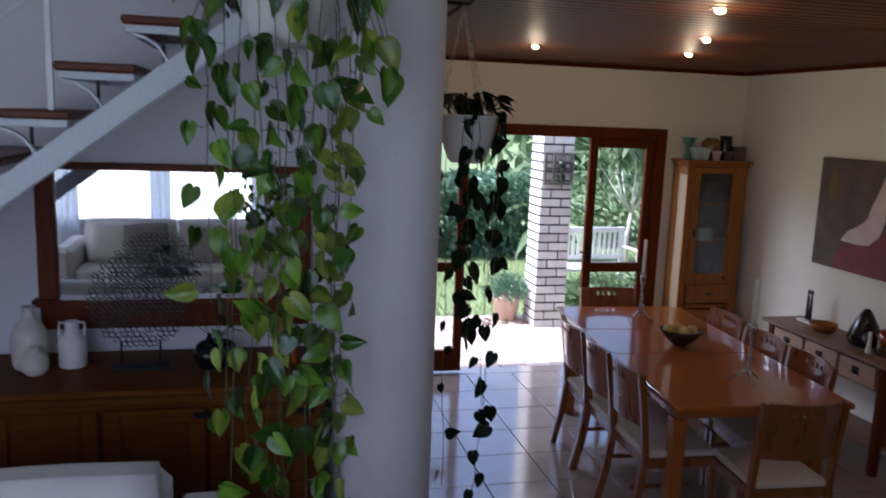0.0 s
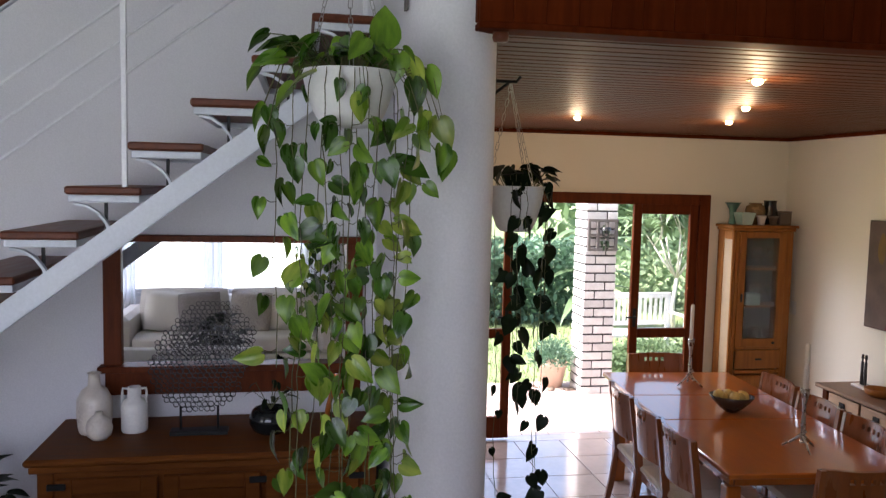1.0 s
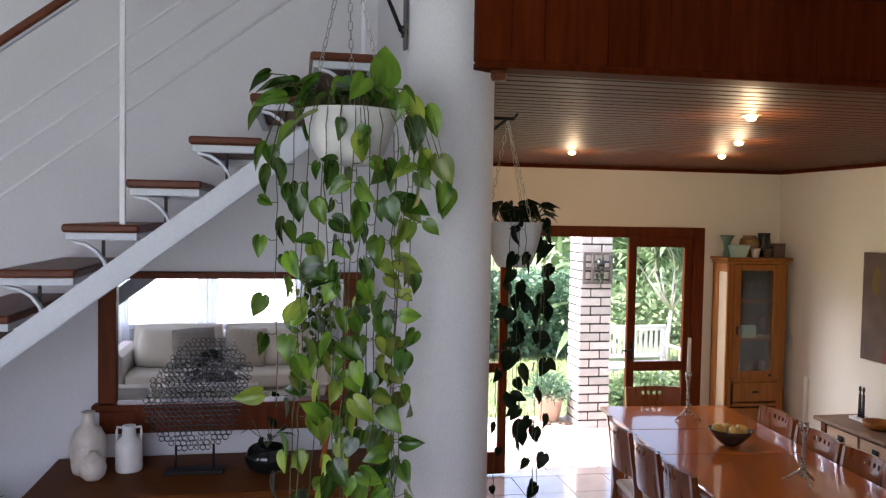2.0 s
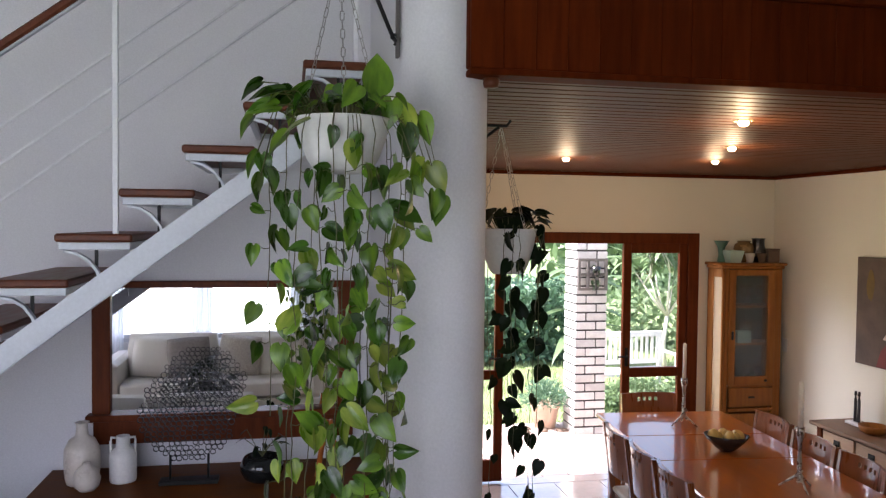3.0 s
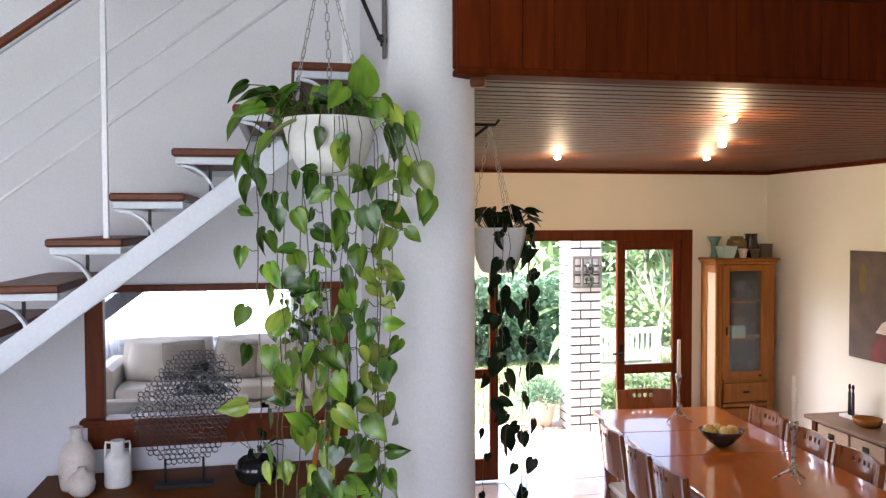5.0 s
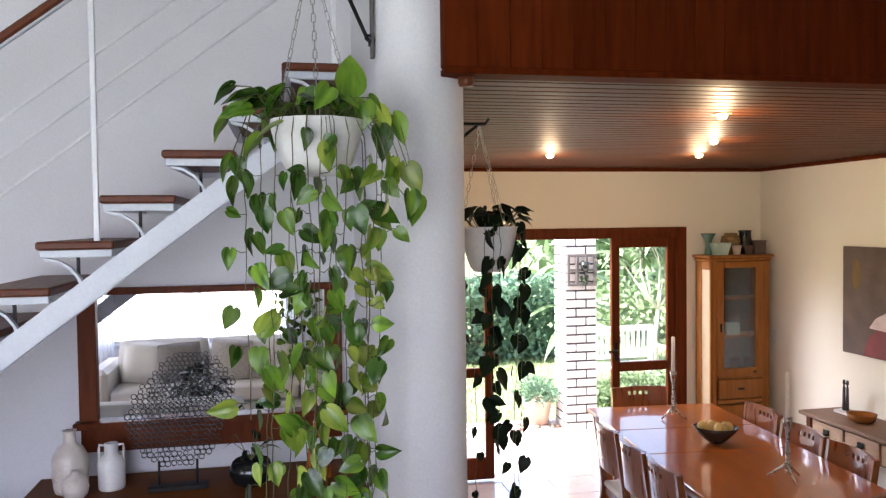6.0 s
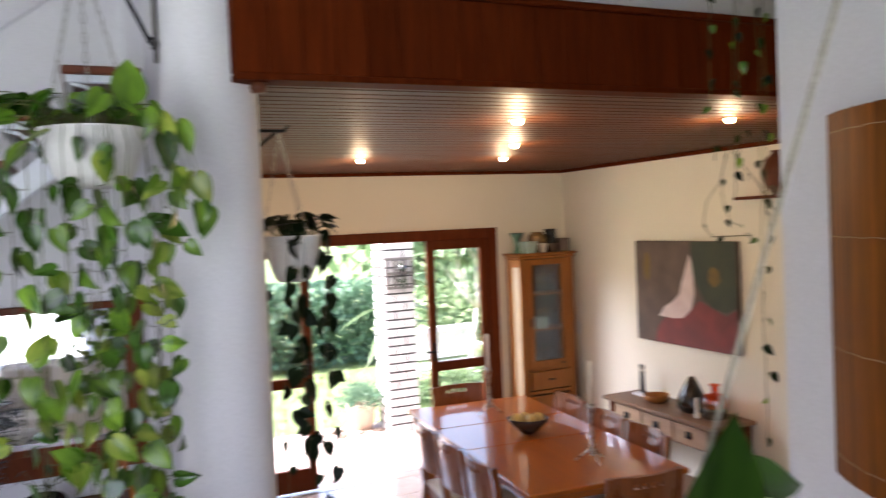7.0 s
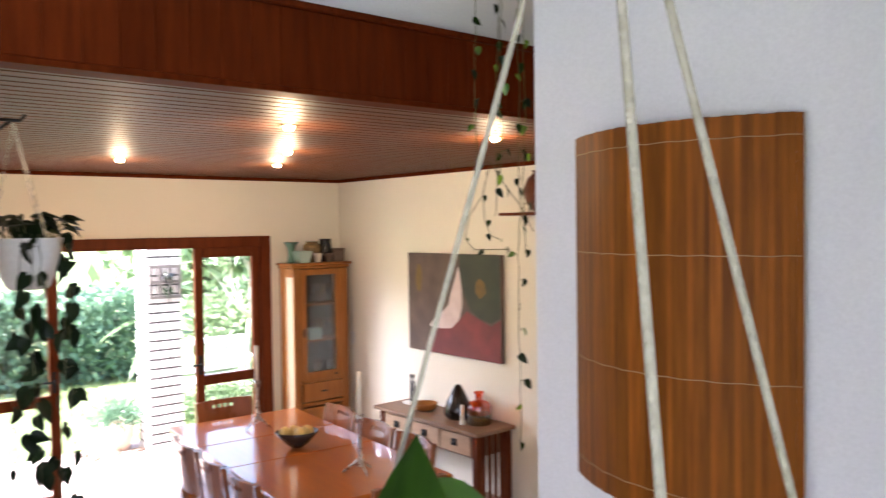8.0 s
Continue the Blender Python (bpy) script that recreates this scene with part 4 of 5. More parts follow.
# ---- ceiling lamps ----
for x, y in ((2.54, 3.745), (3.09, 4.755), (3.49, 5.63), (2.46, 5.725), (3.62, 3.59)):
    cl = thing("ceiling_lamp", (x, y, CZ), "small lit warm bulb in a recessed ceiling fitting", "ceiling lamp", "lamps in the dining ceiling")
    part("ring", lathe(bmesh.new(), [(0.03, -0.001), (0.043, -0.001), (0.044, -0.004), (0.029, -0.005), (0.03, -0.001)], 24), gold_ceramic, cl, "", True)
    part("bulb", lathe(bmesh.new(), [(0, -0.026), (0.012, -0.024), (0.020, -0.017), (0.022, -0.010), (0.018, -0.002), (0, -0.001)], 18), bulb_mat, cl, "", True)
    lamp("bulb_light", "POINT", pose(x, y, CZ - 0.12), 1.25, (1.0, 0.74, 0.40), radius=0.035)

# ---- hanging plants ----


def chain(name, a, b, parent):
    a, b = Vector(a), Vector(b)
    n = max(3, int((b - a).length / 0.026))
    bm = bmesh.new()
    d = (b - a).normalized()
    rot = d.to_track_quat("Z", "Y").to_matrix().to_4x4()
    for k in range(n):
        c = a.lerp(b, (k + 0.5) / n)
        mm = Matrix.Translation(c) @ rot @ pose(0, 0, 0, 0, 0, 90 * (k % 2))
        pts = [mm @ Vector((0.0055 * math.cos(t), 0, (0.009 if math.sin(t) > 0 else -0.009) + 0.0055 * math.sin(t))) for t in [2 * math.pi * j / 10 for j in range(11)]]
        tube(bm, pts, 0.0013, 4)
    return part(name, bm, steel, parent)


def hang_leaf(mesh, parent, p, rg, size, spread=85, sway=58):
    """A leaf drooping from p, its face turned to the room, with some scatter."""
    yaw, roll, nod = radians(rg.gauss(0, 1) * spread * 0.6), radians(rg.gauss(0, 1) * sway * 0.75), rg.uniform(-0.05, 0.55)
    n = Vector((math.sin(yaw), -math.cos(yaw), nod)).normalized()
    d = Vector((math.sin(roll), -0.25, -math.cos(roll)))
    d = (d - n * d.dot(n)).normalized()
    m = Matrix((d.cross(n), d, n)).transposed().to_4x4()
    o = part("leaf", mesh, None, parent)
    o.matrix_local = Matrix.Translation(p) @ m @ Matrix.Diagonal((size, size, size, 1))


def trailing_vine(parent, pts, leaves, rg, step, stem_r=0.0015, size=(0.8, 1.2), jit=0.03, start=0.0):
    """A hanging stem with leaves on curved stalks along it."""
    pts = [Vector(p) for p in pts]
    fine = []
    for a, b in zip(pts, pts[1:]):
        n = max(2, int((b - a).length / 0.04))
        for k in range(n):
            fine.append(a.lerp(b, k / n) + Vector((rg.uniform(-1, 1), rg.uniform(-1, 1), 0)) * 0.003)
    fine.append(pts[-1])
    bm = bmesh.new()
    tube(bm, fine, stem_r, 5)
    run, nxt, side = 0.0, start + rg.uniform(0, step), rg.choice((-1, 1))
    spots = []
    for a, b in zip(fine, fine[1:]):
        run += (b - a).length
        if run >= nxt:
            nxt = run + step * rg.uniform(0.6, 1.4)
            side = -side
            out = Vector((side * rg.uniform(0.5, 1.0), rg.uniform(-0.9, 0.35), rg.uniform(-0.2, 0.35))) * rg.uniform(0.7, 1.5) * jit
            p = b + out
            tube(bm, [b, b + out * 0.35 + Vector((0, 0, -0.004)), b + out * 0.75 + Vector((0, 0, 0.004)), p], stem_r * 0.75, 4)
            spots.append(p)
    part("vine", bm, stem_mat, parent)
    for p in spots:
        hang_leaf(leaves(p, rg), parent, p, rg, rg.uniform(*size))


def leaf_set(material):
    return [leaf_mesh("leaf", material, *q) for q in ((0.072, 0.056, 0.28, 0.25), (0.066, 0.056, 0.12, 0.35), (0.078, 0.054, 0.5, 0.15), (0.060, 0.050, 0.1, 0.1), (0.068, 0.050, 0.75, 0.3))]


green_leaves, dark_leaves, light_leaves = leaf_set(pothos), leaf_set(pothos_dark), leaf_set(pothos_light)


def pothos_pick(p, rg):
    """Deep green near the pot, paler and yellower further down the vines."""
    low = min(1.0, max(0.0, (0.05 - p.z) / 1.0))
    r = rg.random()
    if r < 0.06 + 0.26 * low:
        return rg.choice(light_leaves)
    return rg.choice(green_leaves if r < 0.70 - 0.1 * (1 - low) else dark_leaves)


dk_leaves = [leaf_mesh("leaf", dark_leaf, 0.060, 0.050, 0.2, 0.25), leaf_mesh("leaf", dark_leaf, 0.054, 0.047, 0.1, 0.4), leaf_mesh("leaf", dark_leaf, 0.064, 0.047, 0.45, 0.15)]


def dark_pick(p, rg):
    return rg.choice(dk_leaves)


def bowl_pot(parent, r, h, label):
    pr = [(0, 0), (r * 0.52, 0), (r * 0.62, h * 0.06), (r * 0.76, h * 0.26), (r * 0.90, h * 0.6), (r, h * 0.97), (r * 1.03, h), (r * 0.98, h), (r * 0.95, h * 0.9), (r * 0.9, h * 0.85)]
    part("pot", lathe(bmesh.new(), pr, 40), plastic, parent, label, True)
    part("soil", lathe(bmesh.new(), [(0, h * 0.84), (r * 0.92, h * 0.84)], 24), soil, parent)


# big pothos hanging from a bracket on the column
PX, PY, PZ = 0.805, 2.86, 2.305
hp = thing("hanging_plant", (PX, PY, PZ), "white bowl pot of trailing green pothos hanging on chains", "hanging plant")
PR, PHH = 0.128, 0.145
bowl_pot(hp, PR, PHH, "white plastic hanging pot")
APEX = (-0.01, 0.0, 0.60)
for k in range(3):
    a = 0.5 + k * 2.094
    chain("chain", (PR * 0.99 * math.cos(a), PR * 0.99 * math.sin(a), PHH), APEX, hp)
rg = random.Random(21)
# vines: place across the pot, front (-) or back (+), length, leaf spacing
for x, y, length, step in ((-0.185, -0.02, 0.66, 0.066), (-0.150, -0.06, 1.02, 0.056), (-0.112, -0.10, 1.42, 0.056), (-0.070, -0.125, 1.30, 0.054), (-0.034, -0.14, 1.45, 0.058), (0.005, -0.14, 1.38, 0.054), (0.038, -0.14, 1.05, 0.056), (0.075, -0.125, 1.40, 0.058), (0.118, -0.10, 1.25, 0.052), (0.155, -0.06, 1.45, 0.050), (0.178, -0.02, 1.15, 0.068), (0.125, 0.06, 1.30, 0.07), (0.03, 0.13, 1.10, 0.08), (-0.07, 0.12, 1.25, 0.075)):
    r = math.hypot(x, y)
    ux, uy = x / r, y / r
    pts = [(ux * 0.06, uy * 0.06, PHH - 0.01), (ux * PR * 0.97, uy * PR * 0.97, PHH + 0.016), (x, y, PHH - 0.05)]
    z, xx, yy = PHH - 0.05, x, y
    while z > PHH - length:
        z -= 0.15
        xx += rg.uniform(-0.014, 0.014) - 0.006 * (x > 0.14)
        yy += rg.uniform(-0.012, 0.012)
        pts.append((xx, yy, z))
    trailing_vine(hp, pts, pothos_pick, rg, step * 0.86, size=(0.66, 1.12), jit=0.034, start=0.19 if y < 0 else 0.0)
# side runner with a few leaves over the column
trailing_vine(hp, [(0.10, -0.03, PHH), (0.14, -0.06, PHH + 0.01), (0.172, -0.07, PHH - 0.09), (0.20, -0.07, PHH - 0.17), (0.245, -0.07, PHH - 0.23)], pothos_pick, rg, 0.045, size=(0.8, 1.15), jit=0.024, start=0.14)
# crown of arching leaves round and behind the rim
for k in range(58):
    a = rg.uniform(0, 2 * math.pi)
    r = rg.uniform(0.02, 0.17)
    z = PHH + 0.075 - r * 0.2 + rg.uniform(-0.03, 0.035)
    p = Vector((r * 1.2 * math.cos(a), r * 0.9 * math.sin(a), z))
    part("stalk", tube(bmesh.new(), [(p.x * 0.35, p.y * 0.35, PHH - 0.02), (p.x * 0.75, p.y * 0.75, z + 0.005), p], 0.0018, 4), stem_mat, hp)
    o = part("leaf", rg.choice(green_leaves + dark_leaves[:3] + light_leaves[:1]), None, hp)
    s = rg.uniform(0.75, 1.2)
    o.matrix_local = Matrix.Translation(p) @ pose(0, 0, 0, 0, 0, math.degrees(a) - 90 + rg.uniform(-40, 40)) @ pose(0, 0, 0, rg.uniform(-75, 10), rg.uniform(-45, 45), 0) @ Matrix.Diagonal((s, s, s, 1))
# single leaves that stand clear: an upright one, arching stalks to one side, a few before the pot
for x, y, z, rx, ry, rz, s, st in ((0.085, -0.05, 0.075, 82, 8, 10, 1.6, green_leaves), (-0.215, -0.04, 0.085, -35, 20, 80, 1.0, dark_leaves), (-0.17, -0.05, 0.055, -40, -10, 95, 1.0, green_leaves), (-0.235, -0.05, -0.005, -50, 10, 70, 0.95, green_leaves), (-0.10, -0.135, -0.025, -25, 5, 95, 1.25, light_leaves), (-0.035, -0.15, -0.04, -70, 10, -40, 0.75, dark_leaves), (0.02, -0.15, -0.075, -80, 0, 20, 1.0, light_leaves), (0.03, -0.15, -0.055, -75, 20, 10, 0.7, dark_leaves), (-0.15, -0.07, -0.05, -45, 20, 70, 1.05, green_leaves), (0.15, -0.06, 0.03, -55, -10, -50, 1.3, light_leaves), (0.165, -0.05, -0.02, -70, 0, -40, 1.3, dark_leaves), (0.125, -0.07, 0.045, -60, 10, -15, 1.1, green_leaves), (0.20, -0.06, 0.01, -60, -15, -40, 1.15, green_leaves), (0.235, -0.07, -0.125, -75, -25, -20, 1.15, light_leaves), (0.215, -0.07, -0.115, -70, 25, 30, 1.1, light_leaves), (0.265, -0.07, -0.21, -78, 15, 10, 1.1, green_leaves), (-0.225, -0.04, -0.10, -60, 10, 70, 1.0, green_leaves), (-0.215, -0.05, -0.16, -75, 10, 60, 1.0, green_leaves)):
    o = part("leaf", st[0], None, hp)
    o.matrix_local = Matrix.Translation((x, y, PHH + z)) @ pose(0, 0, 0, 0, 0, rz) @ pose(0, 0, 0, rx, ry, 0) @ Matrix.Diagonal((s, s, s, 1))
    part("stalk", tube(bmesh.new(), [(x * 0.4, y * 0.4, PHH - 0.02), (x * 0.8, y * 0.8, PHH + max(z, 0.02)), (x, y, PHH + z)], 0.0018, 4), stem_mat, hp)

BRX, BRY, BRZ = 1.000, 3.185, 2.69
br = thing("plant_bracket", (BRX, BRY, BRZ), "black iron scroll bracket fixed to the column", "bracket")
AP = Vector((PX - 0.01, PY, PZ + 0.60)) - Vector((BRX, BRY, BRZ))
bm = bmesh.new()
box(bm, (-0.006, -0.006, 0.20), (0.012, 0.024, 0.40), 0.002)
part("back_plate", bm, grey_metal, br)
part("arm", tube(bmesh.new(), [(-0.01, -0.01, 0.30), (AP.x, AP.y, 0.30)], 0.007, 6), iron, br)
part("strut", tube(bmesh.new(), [(-0.012, -0.01, 0.05), (AP.x * 0.12, AP.y * 0.12, 0.055), (AP.x * 0.5, AP.y * 0.5, 0.17), (AP.x * 0.85, AP.y * 0.85, 0.295)], 0.007, 6), iron, br)
part("scroll", tube(bmesh.new(), [(-0.012 - 0.016 * math.cos(a), -0.012 - 0.016 * math.cos(a), 0.055 + 0.016 * math.sin(a)) for a in (0.0, 1.0, 2.0, 3.0, 4.0, 5.0)], 0.005, 6), iron, br)
part("hook", tube(bmesh.new(), [(AP.x, AP.y, 0.30), (AP.x - 0.006, AP.y, 0.285), (AP.x, AP.y, AP.z)], 0.004, 6), iron, br)

# philodendron in the dining room, backlight from the door put into its dark leaves
QX, QY, QZ = 1.45, 3.50, 1.99
h2 = thing("hanging_plant", (QX, QY, QZ), "white pot of trailing philodendron on chains, coloured dark as if backlit", "hanging plant")
bowl_pot(h2, 0.105, 0.165, "white hanging pot")
for k in range(3):
    a = 0.9 + k * 2.094
    chain("chain", (0.10 * math.cos(a), 0.10 * math.sin(a), 0.165), (-0.03, 0, 0.53), h2)
rg = random.Random(34)
for x, y, length, step, lo, hi in ((-0.045, -0.115, 0.62, 0.055, 0.8, 1.15), (-0.015, -0.12, 0.80, 0.050, 0.85, 1.3), (0.012, -0.12, 0.70, 0.060, 0.8, 1.2), (0.092, -0.08, 1.28, 0.058, 0.75, 1.25), (0.118, -0.03, 1.05, 0.066, 0.75, 1.2), (0.125, 0.0, 0.40, 0.05, 0.8, 1.2), (-0.05, 0.10, 1.38, 0.12, 0.6, 1.0)):
    r = math.hypot(x, y)
    pts = [(x * 0.4, y * 0.4, 0.15), (x / r * 0.104, y / r * 0.104, 0.178), (x, y, 0.10)]
    z, xx, yy = 0.10, x, y
    while z > 0.165 - length:
        z -= 0.15
        xx += rg.uniform(-0.012, 0.012)
        yy += rg.uniform(-0.012, 0.012)
        pts.append((xx, yy, z))
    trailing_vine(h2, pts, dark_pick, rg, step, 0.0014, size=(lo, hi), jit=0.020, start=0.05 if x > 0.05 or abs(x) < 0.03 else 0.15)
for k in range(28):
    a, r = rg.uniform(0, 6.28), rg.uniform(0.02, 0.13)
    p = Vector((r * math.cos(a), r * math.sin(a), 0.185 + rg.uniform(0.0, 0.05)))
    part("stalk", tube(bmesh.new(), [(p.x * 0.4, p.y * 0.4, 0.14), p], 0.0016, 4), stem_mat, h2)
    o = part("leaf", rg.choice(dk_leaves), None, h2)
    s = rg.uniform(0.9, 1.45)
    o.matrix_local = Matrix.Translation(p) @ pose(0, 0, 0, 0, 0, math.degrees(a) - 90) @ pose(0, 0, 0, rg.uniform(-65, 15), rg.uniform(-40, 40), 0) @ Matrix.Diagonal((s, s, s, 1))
b2 = thing("plant_bracket", (1.25, 3.5, 2.5), "black iron bracket on the dining-room side of the wall", "bracket")
boxed("back_plate", 0.0, 0.012, -0.012, 0.012, -0.12, 0.06, iron, b2, 0.002)
part("arm", tube(bmesh.new(), [(0.01, 0, 0.03), (0.19, 0, 0.03), (0.205, 0, 0.05)], 0.006, 6), iron, b2)
part("strut", tube(bmesh.new(), [(0.01, 0, -0.10), (0.09, 0, -0.03), (0.16, 0, 0.025)], 0.006, 6), iron, b2)

# thin vine by the living-room wall
vn = thing("hanging_plant", (2.93, 2.80, 3.45), "thin trailing vine with sparse small leaves", "hanging plant")
bowl_pot(vn, 0.11, 0.14, "white hanging pot")
chain("chain", (0.0, 0.0, 0.13), (0, 0, 1.25), vn)
rg = random.Random(9)
sm = [leaf_mesh("leaf", deep_leaf, 0.05, 0.034, 0.3, 0.2), leaf_mesh("leaf", pothos, 0.042, 0.03, 0.2, 0.3), leaf_mesh("leaf", dark_leaf, 0.046, 0.032, 0.3, 0.2)]


def vine_pick(p, rg):
    return rg.choice(sm)


for x, y, ln in ((0.012, -0.06, 2.18), (-0.11, -0.06, 1.15), (-0.15, 0.0, 1.22), (0.055, -0.02, 1.45), (0.0, 0.05, 1.3)):
    pts = [(x * 0.3, y * 0.3, 0.12), (x, y, 0.16)]
    z, xx = 0.16, x
    while z > 0.16 - ln:
        z -= 0.14
        xx += rg.uniform(-0.012, 0.012)
        pts.append((xx, y, z))
    trailing_vine(vn, pts, vine_pick, rg, 0.085, 0.0016, size=(0.6, 1.0), jit=0.020)
# runners that curl out to one side
for pts in ([(-0.136, -0.05, -1.05), (-0.178, -0.05, -1.17), (-0.243, -0.05, -1.245), (-0.259, -0.05, -1.32), (-0.218, -0.05, -1.36), (-0.046, -0.05, -1.363)], [(-0.136, -0.05, -1.05), (-0.05, -0.05, -1.15), (0.018, -0.05, -1.21), (0.09, -0.04, -1.30)], [(-0.178, -0.05, -1.17), (-0.165, -0.05, -1.26), (-0.145, -0.05, -1.31), (-0.10, -0.05, -1.325)]):
    trailing_vine(vn, pts, vine_pick, rg, 0.06, 0.0015, size=(0.35, 0.65), jit=0.016)

# ---- bamboo panel on the living-room wall ----
bb = thing("bamboo_wall_lamp", (2.77, 1.60, 1.40), "bowed wall-lamp shade of stitched brown bamboo strips", "wall lamp")
BW_, BHH, NB = 0.715, 1.04, 52
bm = bmesh.new()
span(bm, -0.003, 0.0, -BW_ / NB / 2 - 0.0014, BW_ / NB / 2 + 0.0014, 0, BHH, 0.0008)
strip = mesh_of(bm, bamboo_mat, False, "bamboo_strip")
rg = random.Random(14)


def bow(u):
    return 0.02 + 0.13 * (1 - (2 * u - 1) ** 2)


for k in range(NB):
    u = (k + 0.5) / NB
    o = part("bamboo_strip", strip, None, bb)
    ang = math.degrees(math.atan2((bow(u + 0.01) - bow(u - 0.01)), 0.02 * BW_))
    o.matrix_local = Matrix.Translation((-bow(u), u * BW_, rg.uniform(-0.0015, 0.0015))) @ pose(0, 0, 0, 0, 0, ang)
for z in (0.06, 0.37, 0.69, 0.985):
    part("stitching", tube(bmesh.new(), [(-bow(k / 24) - 0.0045, k / 24 * BW_, z + 0.0015 * math.sin(k * 2)) for k in range(25)], 0.0013, 5), thread_mat, bb)
for z in (0.10, 0.95):
    boxed("wall_batten", -0.02, -0.001, 0.01, BW_ - 0.01, z, z + 0.03, frame_wood, bb)

# ---- rope planter close to the camera ----
ax, ay = 1.107, 0.897
rp_ = thing("rope_planter", (ax, ay, 1.78), "green plant in a pot hung on cotton ropes", "hanging plant")
bowl_pot(rp_, 0.13, 0.12, "white pot in a rope hanger")
top = Vector((0, 0, 0.598))
right = Vector((0.74, -0.67, 0))
fwd = Vector((0.67, 0.74, 0))


def near(across, depth, z):
    return right * across + fwd * depth + Vector((0, 0, z))


for across, depth, thick in ((-0.144, 0.039, 0.0013), (0.021, -0.071, 0.0021), (0.141, 0.066, 0.0021)):
    pts = [near(across, depth, 0.10), near(across, depth, 0.10).lerp(top, 0.5), top]
    part("rope", tube(bmesh.new(), pts, thick, 8), rope_mat, rp_)
part("rope", tube(bmesh.new(), [top, top + Vector((0, 0, 2.35))], 0.0025, 8), rope_mat, rp_)


def near_leaf(base, tip, width, face, material=deep_leaf):
    y = (tip - base)
    n = face - y * (face.dot(y) / y.length_squared)
    n.normalize()
    x = y.normalized().cross(n)
    m = Matrix((x, y.normalized(), n)).transposed().to_4x4()
    o = part("leaf", leaf_mesh("leaf", material, y.length, width, 0.3, 0.1), None, rp_)
    o.matrix_local = Matrix.Translation(base) @ m
    part("stalk", tube(bmesh.new(), [(0, 0, 0.09), base * 0.7 + Vector((0, 0, 0.04)), base], 0.0016, 5), stem_mat, rp_)


near_leaf(near(-0.1034, 0.0226, 0.2269), near(-0.0735, -0.0013, 0.3026), 0.068, -fwd * 0.7 + right * 0.7 + Vector((0, 0, 0.35)))
near_leaf(near(-0.0719, 0.0404, 0.264), near(-0.0433, 0.063, 0.2575), 0.026, -fwd * 0.6 + right * 0.3 + Vector((0, 0, 0.8)), pothos_dark)
near_leaf(near(0.0, 0.05, 0.15), near(0.05, 0.09, 0.19), 0.05, -fwd + Vector((0, 0, 1)))
near_leaf(near(0.05, -0.03, 0.14), near(0.10, -0.06, 0.16), 0.05, -fwd + Vector((0, 0, 1)))
near_leaf(near(-0.04, 0.05, 0.14), near(-0.07, 0.12, 0.17), 0.05, -fwd + Vector((0, 0, 1)))

# ---- living-room furniture seen in the mirror ----


def sofa(m, width, label, pillows):
    s = thing("sofa", m, label, "sofa", "living-room sofas")
    b = bmesh.new()
    span(b, -width / 2, width / 2, 0.0, 0.88, 0.06, 0.28, 0.02)
    part("base", b, sofa_mat, s)
    for fx in (-width / 2 + 0.08, width / 2 - 0.13):
        for fy in (0.05, 0.78):
            boxed("foot", fx, fx + 0.05, fy, fy + 0.05, 0, 0.065, frame_wood, s)
    for sg in (-1, 1):
        b = bmesh.new()
        span(b, min(sg * width / 2, sg * (width / 2 - 0.2)), max(sg * width / 2, sg * (width / 2 - 0.2)), 0.0, 0.90, 0.281, 0.70, 0.05)
        part("arm", b, sofa_mat, s)
    b = bmesh.new()
    span(b, -width / 2 + 0.2, width / 2 - 0.2, 0.0, 0.2, 0.281, 0.82, 0.05)
    part("back", b, sofa_mat, s)
    w = (width - 0.42) / 2
    for sg in (-1, 1):
        b = bmesh.new()
        cushion(b, (sg * (w / 2 + 0.004), 0.55, 0.385), (w, 0.68, 0.20), 0.12)
        part("seat_cushion", b, sofa_mat, s, "", True)
        b = bmesh.new()
        cushion(b, (sg * (w / 2 + 0.004), 0.29, 0.69), (w, 0.22, 0.48), 0.3)
        part("back_cushion", b, sofa_mat, s, "", True)
    for x, y, z, mt, tilt in pillows:
        b = bmesh.new()
        cushion(b, (0, 0, 0), (0.46, 0.17, 0.44), 0.6)
        o = part("pillow", b, mt, None, "", True)
        o.matrix_world = m @ pose(x, y, z, 14 + tilt, tilt, tilt * 2)
        tagged(o, "square scatter pillow leaning on the sofa", "pillow", "sofa pillows")


sofa(pose(-0.12, -0.09, 0), 2.36, "off-white linen sofa under the bright window", ((-0.66, 0.52, 0.70, sofa_mat, 2), (-0.30, 0.56, 0.69, pillow_mat, -3), (0.24, 0.54, 0.70, sequin_mat, 3), (0.66, 0.5, 0.70, sofa_mat, -2)))
sofa(pose(-0.33, 3.78, 0, 0, 0, 180), 1.9, "off-white linen sofa with its back to the sideboard", ((-0.40, 0.44, 0.64, sofa_mat, 2), (0.45, 0.44, 0.64, sofa_mat, -3)))
cf = thing("coffee_table", (-0.1, 1.95, 0), "low dark wooden coffee table between the sofas", "coffee table")
boxed("top", -0.5, 0.5, -0.25, 0.25, 0.36, 0.40, frame_wood, cf)
for sx in (-0.45, 0.45):
    for sy in (-0.2, 0.2):
        boxed("leg", sx - 0.03, sx + 0.03, sy - 0.03, sy + 0.03, 0, 0.359, frame_wood, cf)
pp = thing("table_plant", (-0.1, 1.95, 0.40), "bushy dark green plant in a dark pot", "potted plant")
part("pot", lathe(bmesh.new(), [(0, 0), (0.08, 0), (0.11, 0.15), (0.10, 0.15), (0, 0.13)], 24), black_ceramic, pp, "", True)
rg = random.Random(17)
